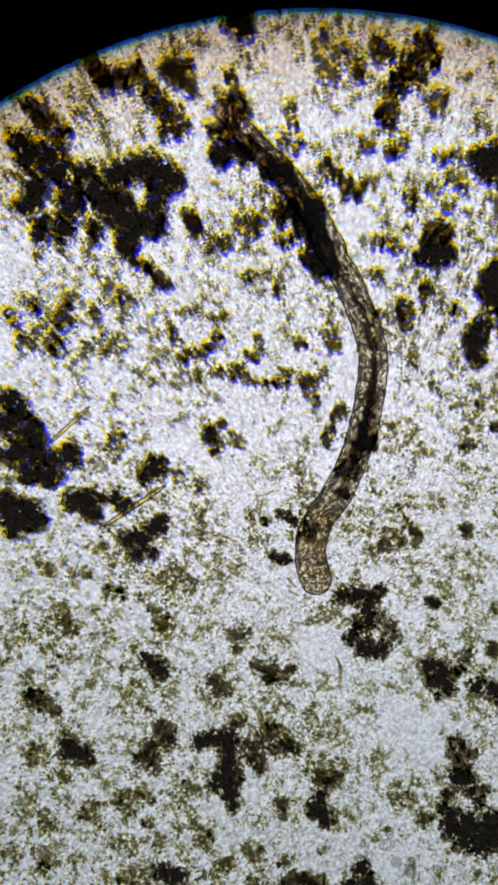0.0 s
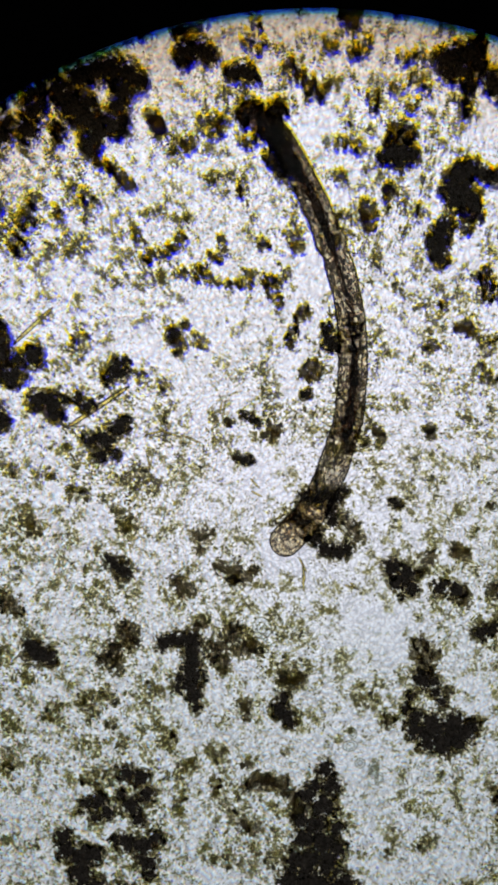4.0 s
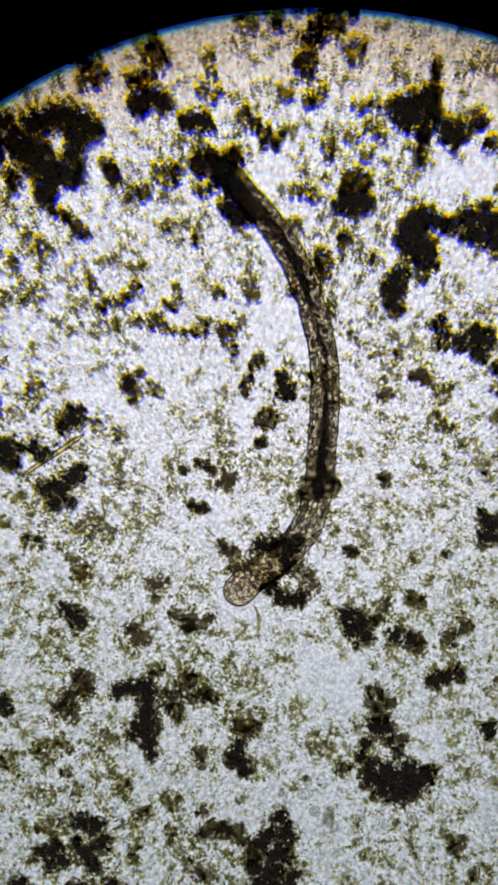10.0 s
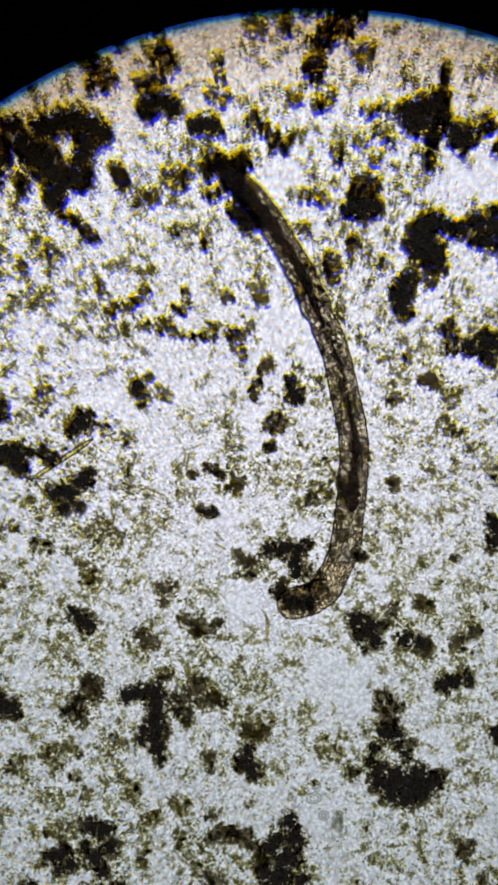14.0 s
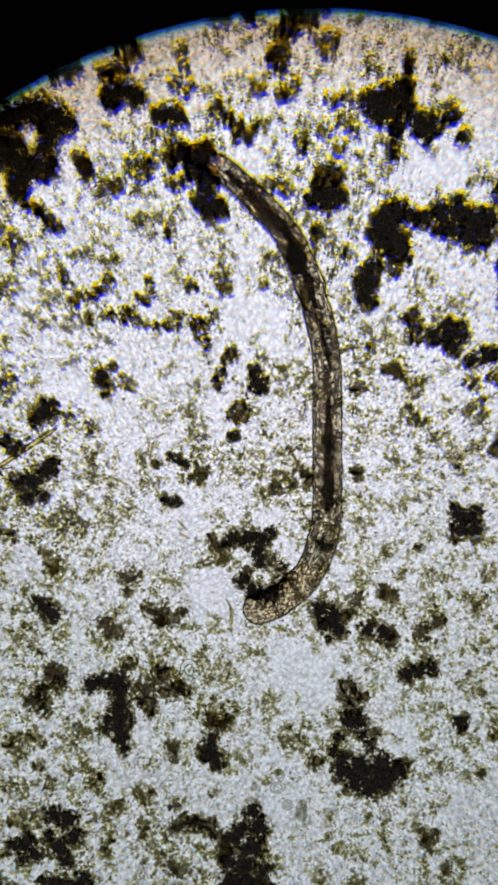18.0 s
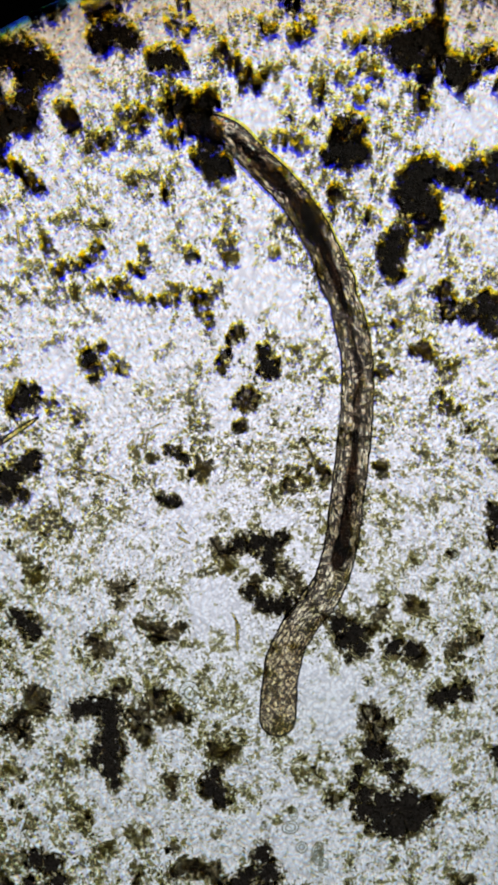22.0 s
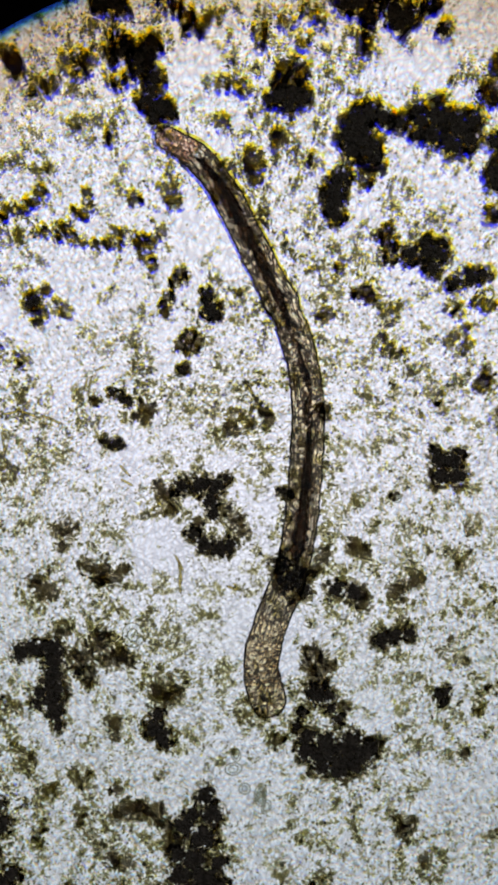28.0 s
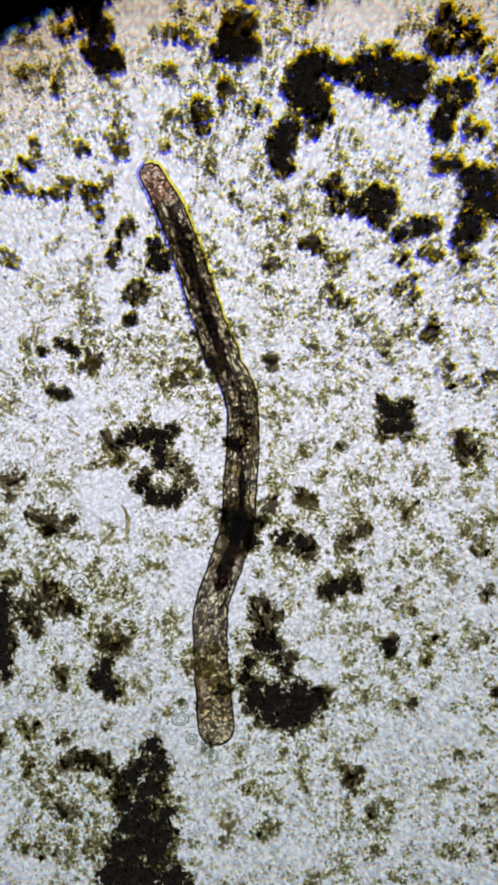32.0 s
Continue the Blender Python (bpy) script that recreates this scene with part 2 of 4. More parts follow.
def flakes(at, size, sides=6):
    """Thin domed scales with uneven outlines."""
    n = len(at)
    a = np.linspace(0, 2 * np.pi, sides, endpoint=False)[None] + rng.uniform(0, 6.28, (n, 1)) + rng.uniform(-0.3, 0.3, (n, sides))
    r = size[:, None] * rng.uniform(0.55, 1.35, (n, sides))
    long = rng.uniform(0.6, 1.5, (n, 1))
    tilt = rng.uniform(0, 6.28, (n, 1))
    x, y = r * np.cos(a) * long, r * np.sin(a) / long
    rim = np.stack([x * np.cos(tilt) - y * np.sin(tilt), x * np.sin(tilt) + y * np.cos(tilt), rng.uniform(-0.4, 0.4, (n, sides))], axis=2)
    top = np.stack([np.zeros(n), np.zeros(n), size * 0.35], axis=1)[:, None]
    v = np.concatenate([rim, top], axis=1) + at[:, None, :]
    k = np.arange(sides)
    f = np.stack([k, (k + 1) % sides, np.full(sides, sides)], axis=1)
    f = f[None] + (np.arange(n) * (sides + 1))[:, None, None]
    return v.reshape(-1, 3) * U, f.reshape(-1, 3)


def lathe(profile, steps=96):
    """A closed ring from an outline of (radius, height) in stage units."""
    m = len(profile)
    a = np.linspace(0, 2 * np.pi, steps, endpoint=False)
    v = np.array([(r * np.cos(t), r * np.sin(t), z) for t in a for r, z in profile]) * U
    f = [(i * m + j, ((i + 1) % steps) * m + j, ((i + 1) % steps) * m + (j + 1) % m, i * m + (j + 1) % m)
         for i in range(steps) for j in range(m)]
    return v, np.array(f)


def slab(x0, x1, y0, y1, z0, z1, bevel=6.0):
    bm = bmesh.new()
    bmesh.ops.create_cube(bm, size=1.0)
    for v in bm.verts:
        v.co = ((x0 + x1) / 2 + v.co.x * (x1 - x0), (y0 + y1) / 2 + v.co.y * (y1 - y0), (z0 + z1) / 2 + v.co.z * (z1 - z0))
        v.co *= U
    bmesh.ops.bevel(bm, geom=bm.edges[:], offset=bevel * U, segments=2, affect="EDGES")
    return bm


# ---- slide, lamp and eyepiece ----
bm = slab(-1900, 1900, -2400, 2300, -300, 0)
me = bpy.data.meshes.new("glass_slide")
bm.to_mesh(me)
bm.free()
me.materials.append(M["glass"])
slide = tagged(new("ground", me), "clear glass microscope slide lit from below", "glass slide", kind="structure")

xs, ys = np.linspace(-1850, 1850, 60), np.linspace(-2350, 2250, 70)
gx, gy = np.meshgrid(xs, ys, indexing="ij")
v = np.stack([gx, gy, 1.0 + rng.uniform(0, 0.5, gx.shape)], axis=2).reshape(-1, 3) * U
k = np.arange(60 * 70).reshape(60, 70)
f = np.stack([k[:-1, :-1], k[1:, :-1], k[1:, 1:], k[:-1, 1:]], axis=2).reshape(-1, 4)
tagged(new("silt_film", fast_mesh("silt_film", v, f, M["film"])), "thin grey film of fine silt on the glass slide", "silt", kind="stuff")

lamp = thing("illuminator", 0, 0, -900, "round white microscope lamp glowing under the slide", "lamp")
v, f = lathe([(0.5, 0), (3300, 0), (3300, 30), (0.5, 60)])
part("diffuser", fast_mesh("diffuser", v, f, M["glow"]), lamp, "glowing white diffuser disc")
v, f = lathe([(3310, -60), (3500, -60), (3500, 120), (3420, 140), (3310, 90)])
part("housing", fast_mesh("housing", v, f, M["metal"]), lamp, "blackened metal rim of the lamp")

STOP_Z = 120.0
STOP_K = 1 - STOP_Z / 2750
eyepiece = thing("eyepiece", 0, 0, STOP_Z, "black round field stop of a microscope eyepiece", "eyepiece")
RIM = 1173.0 * STOP_K
v, f = lathe([(RIM, -4), (RIM + 40, -14), (2700, -14), (2700, 40), (RIM + 90, 40), (RIM, 0)], 180)
part("field_stop", fast_mesh("field_stop", v, f, M["metal"]), eyepiece)
# added ring whose tint paints the eyepiece's sepia and blue vignetting
v, f = lathe([(RIM - 215, -6), (RIM + 6, -6)], 180)
part("vignette_ring", fast_mesh("vignette_ring", v, f[0::2], vignette_ring_material(RIM - 215, RIM + 6)), eyepiece, "tinted ring painting sepia and blue vignetting at the field's edge")


# ---- debris ----
DARK, UMBER, BROWN, PALE, OVAL = "black", "umber", "brown", "pale", "oval"
SIZES = ((18, "small"), (45, "ragged"), (90, "large"), (1000, "very large"))


def hump(x, y, r, high):
    """The dense middle of a clump: a low mound with a ragged foot."""
    sides = 48
    a = np.linspace(0, 2 * np.pi, sides, endpoint=False)
    edge = np.ones(sides)
    for k, size in ((2, 0.10), (3, 0.10), (5, 0.10), (9, 0.09), (13, 0.08), (21, 0.05)):
        edge += size * np.sin(k * a + rng.uniform(0, 6.28))
    edge *= rng.uniform(0.86, 1.12, sides)
    rows = [np.stack([x + r * s * edge * np.cos(a), y + r * s * edge * np.sin(a), z * high * rng.uniform(0.85, 1.1, sides) + 0.2], axis=1)
            for s, z in ((1.0, 0.02), (0.82, 0.55), (0.5, 0.9), (0.0, 1.0))]
    v = np.concatenate(rows) * U
    k = np.arange(sides)
    f = np.concatenate([np.stack([i * sides + k, i * sides + (k + 1) % sides, (i + 1) * sides + (k + 1) % sides, (i + 1) * sides + k], axis=1) for i in range(3)])
    return v, f


def ragged(a, seed):
    """How far a lobe's ragged foot reaches in the directions a."""
    return 1 + 0.20 * np.sin(3 * a + seed) + 0.16 * np.sin(5 * a + 2.3 * seed) + 0.14 * np.sin(11 * a + 5.1 * seed) + 0.08 * np.sin(19 * a + 7.7 * seed)


def outside(p, lobes, keep=0.86):
    """Which of the points p lie clear of all the lobes."""
    d = np.hypot(p[:, None, 0] - lobes[None, :, 0], p[:, None, 1] - lobes[None, :, 1])
    return (d > keep * lobes[None, :, 2]).all(axis=1)


def debris(kind, *lobes):
    """A clump of detritus made of crumbs and flakes heaped in a few lobes (x, y, radius)."""
    lobes = np.array(lobes, dtype=float)
    cx, cy = (lobes[:, :2] * lobes[:, 2:] ** 2).sum(0) / (lobes[:, 2] ** 2).sum()
    reach = np.max(np.hypot(lobes[:, 0] - cx, lobes[:, 1] - cy) + lobes[:, 2])
    word = next(w for top, w in SIZES if reach < top)
    look_of = {DARK: "black crumbly", UMBER: "dark brown loose", BROWN: "brown grainy", PALE: "pale tan flaky", OVAL: "oval yellow-brown"}[kind]
    ob = thing("debris_clump", cx, cy, 1.6, f"{word} {look_of} clump of plant debris on the slide", "debris", "debris clumps on the slide")
    lobes[:, 0] -= cx
    lobes[:, 1] -= cy
    heart = lobes
    if kind in (DARK, UMBER, BROWN):
        spurs = []
        for x, y, r in lobes:
            for _ in range(int(rng.integers(2, 4))):
                a, d = rng.uniform(0, 6.283), r * rng.uniform(0.7, 1.15)
                spurs.append((x + d * math.cos(a), y + d * math.sin(a), r * rng.uniform(0.18, 0.42)))
        lobes = np.concatenate([lobes, np.array(spurs)])
    many = {DARK: 1.5, UMBER: 1.15, BROWN: 0.8, PALE: 0.25, OVAL: 1.0}[kind]
    deep = {DARK: 2.0, UMBER: 2.0, BROWN: 1.5, PALE: 0.6, OVAL: 1.5}[kind]
    at, size, cloud, rim = [], [], [], []
    for x, y, r in lobes:
        seed = rng.uniform(0, 6.28)
        foot = (lambda q, p: 1 + 0 * q) if kind == OVAL else ragged
        n = int(many * (r / 3.2) ** 2) + 3
        a = rng.uniform(0, 6.283, n)
        d = r * np.sqrt(rng.uniform(0, 1, n)) * foot(a, seed)
        high = min(20.0, 3 + 0.45 * r)
        at.append(np.stack([x + d * np.cos(a), y + d * np.sin(a), 4.5 + rng.uniform(0, 1, n) * high * np.clip(1.15 - d / r, 0.1, 1)], axis=1))
        size.append(rng.uniform(1.2, min(4.0, 1.8 + 0.1 * r), n))
        n = int(deep * (r / 4.6) ** 2) + 3
        a = rng.uniform(0, 6.283, n)
        d = r * rng.uniform(0, 1, n) ** 0.62 * 1.12 * foot(a, seed)
        cloud.append(np.stack([x + d * np.cos(a), y + d * np.sin(a), rng.uniform(2, 4.4, n), rng.uniform(2.0, min(6.5, 2.6 + r * 0.22), n)], axis=1))
        n = int(r * {DARK: 2.6, UMBER: 1.8, BROWN: 1.5, PALE: 0.7, OVAL: 1.6}[kind]) + 4
        a = rng.uniform(0, 6.283, n)
        d = r * rng.uniform(0.90, 1.30, n) * np.sqrt(foot(a, seed))
        rim.append(np.stack([x + d * np.cos(a), y + d * np.sin(a), rng.uniform(4.5, 6, n), rng.uniform(2.2, 5.8, n), np.sin(a)], axis=1))
    at, size, cloud, rim = np.concatenate(at), np.concatenate(size), np.concatenate(cloud), np.concatenate(rim)
    rim = rim[outside(rim, heart)]
    if kind == DARK:
        for x, y, r in heart:
            part("lump", fast_mesh("lump", *hump(x, y, r * 0.76, min(14.0, 2 + 0.4 * r)), M["soot"]), ob)
    if kind in (DARK, UMBER):
        loose = []
        for x, y, r in heart:
            n = int(0.11 * r * r) + 8
            a, seed = rng.uniform(0, 6.283, n), rng.uniform(0, 6.28)
            d = r * rng.uniform(0.75, 1.38, n) * np.sqrt(ragged(a, seed))
            loose.append(np.stack([x + d * np.cos(a), y + d * np.sin(a), rng.uniform(3.5, 7, n)], axis=1))
        loose = np.concatenate(loose)
        loose = loose[outside(loose, heart, 0.8)]
        tagged(part("loose_crust", fast_mesh("loose_crust", *lumps(loose, rng.uniform(1.2, 3.4, len(loose))), M["umber" if kind == DARK else "brown"]), ob), kind="stuff")
    if kind in (UMBER, BROWN, OVAL):
        for x, y, r in heart:
            part("lump", fast_mesh("lump", *hump(x, y, r * (0.78 if kind == UMBER else 0.9 if kind == OVAL else 0.66), min(10.0, 2 + 0.3 * r)), M["umber_core" if kind == UMBER else "brown_core"]), ob)
    crumb = {DARK: "black", UMBER: "umber", BROWN: "brown", PALE: "ochre", OVAL: "brown"}[kind]
    tagged(part("crust", fast_mesh("crust", *lumps(at, size), M[crumb]), ob), kind="stuff")
    tagged(part("halo", fast_mesh("halo", *flakes(cloud[:, :3], cloud[:, 3]), M["haze" if kind in (DARK, UMBER) else "thin_haze"]), ob), kind="stuff")
    # flakes painting the lens's colour fringes: yellow at the clump's outer side, blue at its inner
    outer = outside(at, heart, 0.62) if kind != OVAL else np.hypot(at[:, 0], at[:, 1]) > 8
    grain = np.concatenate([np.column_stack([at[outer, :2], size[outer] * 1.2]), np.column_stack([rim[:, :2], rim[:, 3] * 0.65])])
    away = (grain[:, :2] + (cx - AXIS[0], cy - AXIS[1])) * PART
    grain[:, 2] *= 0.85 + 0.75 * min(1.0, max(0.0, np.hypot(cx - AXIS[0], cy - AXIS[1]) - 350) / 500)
    for name, way, share, material in (("yellow_lens_fringe", 1.9, 1.1, "yellow"), ("blue_lens_fringe", -1.7, 1.0, "violet")):
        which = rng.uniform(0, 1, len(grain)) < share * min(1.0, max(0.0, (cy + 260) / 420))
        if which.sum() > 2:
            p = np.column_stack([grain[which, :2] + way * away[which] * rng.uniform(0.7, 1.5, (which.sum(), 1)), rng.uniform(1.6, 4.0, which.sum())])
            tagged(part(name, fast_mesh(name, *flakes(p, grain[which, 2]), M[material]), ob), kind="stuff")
    if kind != OVAL:
        some = rim[rng.uniform(0, 1, len(rim)) < 0.6]
        tagged(part("tan_fringe", fast_mesh("tan_fringe", *flakes(some[:, :3], some[:, 3]), M["pale" if kind == PALE else "tan"]), ob), kind="stuff")
    return ob


debris(BROWN, (-457, -753, 20), (-425, -748, 16), (-474, -761, 11))
debris(DARK, (-392, -753, 18), (-364, -761, 20), (-351, -793, 18), (-384, -818, 20), (-368, -846, 15), (-404, -793, 11), (-474, -814, 15), (-449, -810, 19), (-431, -832, 16), (-457, -842, 11))
debris(DARK, (-518, -879, 18), (-514, -907, 21), (-482, -920, 28), (-457, -916, 20), (-482, -956, 24), (-457, -989, 28), (-490, -997, 18), (-433, -1005, 16))
debris(DARK, (-392, -891, 21), (-360, -899, 24), (-335, -883, 16), (-351, -932, 20), (-343, -956, 12), (-415, -885, 10))
debris(UMBER, (-209, -500, 21), (-180, -476, 20), (-156, -500, 20), (-135, -500, 15), (-197, -533, 16), (-172, -459, 13), (-217, -524, 11))
debris(UMBER, (-392, -467, 21), (-376, -484, 16), (-417, -500, 21), (-433, -520, 18), (-408, -533, 15), (-400, -451, 11))
debris(DARK, (-571, -508, 24), (-551, -516, 18), (-588, -492, 16))
debris(DARK, (-417, -329, 16), (-396, -345, 18), (-429, -317, 10))
debris(UMBER, (-278, -378, 19), (-294, -361, 11), (-262, -382, 11))
debris(UMBER, (-239, -272, 19), (-245, -300, 10))
debris(UMBER, (-201, -337, 13), (-172, -345, 17), (-152, -357, 13), (-184, -361, 10), (-135, -341, 8))
debris(UMBER, (-131, -769, 17), (-111, -769, 15), (-148, -777, 11))
debris(UMBER, (-156, -854, 14), (-131, -863, 13))
debris(BROWN, (-311, -683, 18))
debris(BROWN, (-213, -769, 10), (-215, -797, 11))
debris(BROWN, (-474, -598, 16), (-449, -606, 15), (-433, -586, 13))
debris(BROWN, (-180, -924, 18), (-140, -932, 20))
debris(DARK, (144, -337, 20), (172, -353, 22), (184, -378, 16), (152, -370, 15), (164, -398, 7))
debris(UMBER, (217, -321, 15), (202, -344, 11))
debris(DARK, (241, -378, 17), (274, -382, 18))
debris(UMBER, (290, -402, 14), (286, -386, 11))
debris(UMBER, (351, -378, 17), (380, -361, 15))
debris(UMBER, (274, -300, 15), (290, -313, 10))
debris(DARK, (323, -467, 18), (347, -459, 15), (372, -455, 13))
debris(BROWN, (359, -428, 12))
debris(UMBER, (205, -492, 18), (217, -516, 20), (205, -541, 19), (188, -508, 11), (258, -586, 11))
debris(DARK, (205, -564, 20), (229, -567, 14), (233, -590, 11), (245, -608, 12), (180, -598, 11), (172, -622, 10), (191, -638, 17), (225, -655, 27), (266, -655, 29), (290, -671, 24), (249, -687, 22), (209, -671, 19), (306, -655, 14), (188, -666, 19), (216, -692, 19), (246, -702, 18), (276, -692, 17))
debris(BROWN, (313, -643, 12), (320, -663, 11))
debris(UMBER, (135, -648, 12))
debris(BROWN, (82, -598, 17), (107, -606, 14))
debris(DARK, (9, -744, 19), (21, -777, 21), (-28, -797, 21), (5, -818, 27), (-11, -858, 25), (-36, -887, 23), (5, -891, 25), (-28, -932, 28), (13, -932, 29), (-60, -973, 32), (-11, -981, 36), (46, -981, 29), (70, -1005, 17), (-40, -848, 18), (32, -862, 17), (34, -905, 18), (-54, -926, 20), (-12, -778, 16))
debris(UMBER, (-76, -779, 18), (-52, -801, 16), (-44, -828, 18), (-97, -769, 16))
debris(UMBER, (368, -793, 14), (355, -810, 10))
debris(BROWN, (144, -883, 19), (139, -911, 11))
debris(DARK, (-32, -195, 16), (0, -192, 19), (28, -195, 18), (46, -180, 11), (18, -220, 17), (24, -243, 15), (-12, -278, 15), (8, -298, 17), (34, -306, 19), (54, -298, 13))
debris(UMBER, (60, -256, 15), (74, -276, 13), (50, -236, 10), (-4, -262, 9))
debris(BROWN, (-58, -232, 13), (-72, -240, 10))
debris(UMBER, (-663, 794, 16), (-642, 781, 15), (-626, 765, 18), (-602, 737, 20))
debris(DARK, (-679, 724, 20), (-663, 692, 23), (-622, 692, 26), (-599, 663, 20), (-618, 659, 15), (-655, 627, 23), (-663, 594, 21), (-581, 622, 20), (-581, 586, 23), (-594, 545, 20), (-642, 533, 16), (-634, 565, 13))
debris(DARK, (-549, 659, 20), (-532, 627, 21), (-516, 610, 21), (-492, 651, 24), (-459, 667, 26), (-422, 671, 26), (-386, 659, 26), (-369, 643, 18), (-400, 627, 21), (-410, 594, 21), (-422, 557, 23), (-451, 543, 24), (-475, 570, 28), (-500, 592, 26), (-471, 602, 15), (-467, 521, 20), (-466, 500, 11))
debris(BROWN, (-439, 476, 8), (-422, 460, 7), (-402, 443, 7))
debris(UMBER, (-488, 855, 20), (-455, 855, 20), (-508, 842, 11), (-443, 875, 11))
debris(UMBER, (-422, 830, 16), (-404, 799, 21), (-378, 773, 20), (-357, 749, 16), (-390, 741, 11))
debris(UMBER, (-374, 867, 20), (-349, 875, 16), (-345, 838, 15), (-369, 851, 13))
debris(UMBER, (-255, 855, 11), (-251, 806, 20), (-235, 781, 15))
debris(DARK, (-276, 704, 20), (-243, 708, 22), (-223, 692, 16), (-280, 684, 11))
debris(UMBER, (-325, 539, 15))
debris(UMBER, (-272, 517, 14))
debris(BROWN, (-398, 541, 11))
debris(DARK, (-704, 203, 20), (-679, 187, 16), (-704, 154, 24), (-663, 138, 23), (-645, 121, 16))
debris(BROWN, (-66, 920, 24), (-33, 900, 16), (-9, 887, 18), (-70, 867, 16), (-46, 855, 11), (-1, 859, 11))
debris(UMBER, (52, 904, 21), (109, 879, 24), (142, 904, 24), (134, 932, 16), (117, 851, 20), (81, 855, 13), (36, 928, 11), (154, 879, 11))
debris(UMBER, (72, 822, 20), (60, 781, 16), (64, 753, 12), (44, 777, 8))
debris(BROWN, (154, 806, 20), (170, 814, 11))
debris(BROWN, (-139, 790, 11), (-131, 757, 8), (-131, 716, 15), (-152, 728, 10))
debris(DARK, (-160, 663, 20), (-180, 659, 15), (-143, 655, 14))
debris(UMBER, (-66, 675, 11), (-46, 659, 14), (-25, 643, 12), (-1, 618, 7), (-25, 622, 7))
debris(BROWN, (20, 720, 13))
debris(BROWN, (85, 716, 15), (64, 704, 10))
debris(BROWN, (166, 692, 11), (199, 696, 12))
debris(BROWN, (154, 631, 12), (191, 643, 12), (215, 631, 8))
debris(BROWN, (105, 610, 11), (108, 586, 9))
debris(UMBER, (93, 382, 17), (97, 354, 12))
debris(DARK, (-695, 91, 24), (-655, 91, 23), (-663, 54, 20), (-622, 50, 23), (-581, 87, 20), (-614, 83, 16), (-573, 99, 11))
debris(DARK, (-704, -23, 28), (-663, -31, 29), (-687, -52, 23), (-647, -48, 16), (-712, -7, 20))
debris(DARK, (-573, 1, 20), (-541, -7, 22), (-557, 5, 16), (-537, -31, 15), (-488, 3, 11), (-512, -1, 8))
debris(DARK, (-463, -80, 15), (-435, -80, 23), (-406, -52, 20), (-443, -109, 15), (-414, -109, 11), (-394, -40, 10))
debris(DARK, (-410, 58, 20), (-398, 79, 11), (-427, 42, 11))
debris(UMBER, (-647, -406, 21), (-618, -418, 19), (-663, -394, 11))
debris(BROWN, (-655, -512, 20))
debris(DARK, (356, 450, 14), (392, 453, 17), (385, 475, 12), (420, 460, 24), (456, 446, 26), (485, 453, 17), (446, 410, 20), (478, 421, 19), (413, 425, 17), (420, 489, 9), (385, 428, 11))
debris(UMBER, (517, 503, 19), (539, 539, 16), (571, 521, 16), (578, 496, 14), (549, 493, 12), (528, 561, 10))
debris(DARK, (521, 417, 14), (564, 414, 16), (535, 389, 13), (524, 360, 17), (524, 342, 12), (557, 428, 11))
debris(UMBER, (517, 285, 13), (539, 285, 14))
debris(DARK, (578, 260, 20), (607, 260, 19), (592, 224, 24), (614, 210, 20), (571, 181, 19), (557, 160, 15), (582, 167, 14))
debris(BROWN, (564, 131, 11))
debris(DARK, (374, 217, 17), (403, 224, 20), (424, 217, 17), (413, 192, 16), (431, 238, 9))
debris(DARK, (453, 167, 14), (481, 174, 16), (503, 181, 13))
debris(UMBER, (333, 253, 14), (334, 228, 14), (338, 210, 10))
debris(DARK, (424, -149, 17), (449, -149, 19), (456, -177, 19), (428, -177, 19), (417, -131, 9), (463, -134, 9))
debris(BROWN, (331, 106, 16))
debris(BROWN, (467, 77, 11), (446, 66, 9), (474, 56, 7))
debris(UMBER, (510, 9, 11), (499, -16, 12), (517, -5, 6))
debris(BROWN, (413, -27, 16), (428, -55, 10))
debris(BROWN, (528, -70, 11), (535, -98, 10), (571, -98, 10))
debris(UMBER, (560, -195, 13))
debris(BROWN, (-208, -784, 11), (-194, -813, 12), (-179, -838, 11))
debris(BROWN, (-86, -913, 20), (-101, -928, 13))
debris(DARK, (424, -566, 13), (435, -559, 12), (431, -580, 8))
debris(UMBER, (557, -226, 17), (578, -219, 14))
debris(BROWN, (571, -358, 15), (585, -383, 14), (592, -401, 9))
debris(BROWN, (539, -448, 14))
debris(BROWN, (456, -498, 15))
debris(BROWN, (521, -552, 11))
debris(BROWN, (585, -555, 15))
debris(BROWN, (492, -591, 10))
debris(BROWN, (342, -774, 12), (352, -795, 9), (370, -817, 7))
debris(UMBER, (400, -856, 11))
debris(BROWN, (216, -892, 15))
debris(BROWN, (299, -974, 14))
debris(UMBER, (471, -668, 8))
debris(DARK, (621, -650, 11))
debris(DARK, (152, -207, 11), (143, -202, 7), (160, -212, 6))
dragged = debris(UMBER, (-62, -205, 15), (-76, -194, 9), (-48, -212, 10), (-50, -238, 9))
debris(DARK, (-262, -482, 20), (-258, -505, 21), (-260, -530, 22), (-260, -555, 23), (-262, -580, 21), (-256, -600, 17), (-252, -622, 11), (-285, -562, 14), (-288, -580, 12), (-318, -490, 18), (-300, -482, 17), (-280, -480, 15))
debris(DARK, (-75, -600, 14), (-82, -620, 16), (-68, -635, 17), (-62, -652, 13), (-88, -632, 10))
debris(BROWN, (-65, -540, 15), (-50, -560, 11))
debris(DARK, (300, 470, 18), (325, 462, 15), (280, 455, 21), (262, 430, 21), (285, 425, 25), (300, 405, 21), (270, 400, 18), (310, 385, 13), (335, 450, 10))
debris(UMBER, (300, 365, 16), (290, 345, 12), (318, 368, 10))
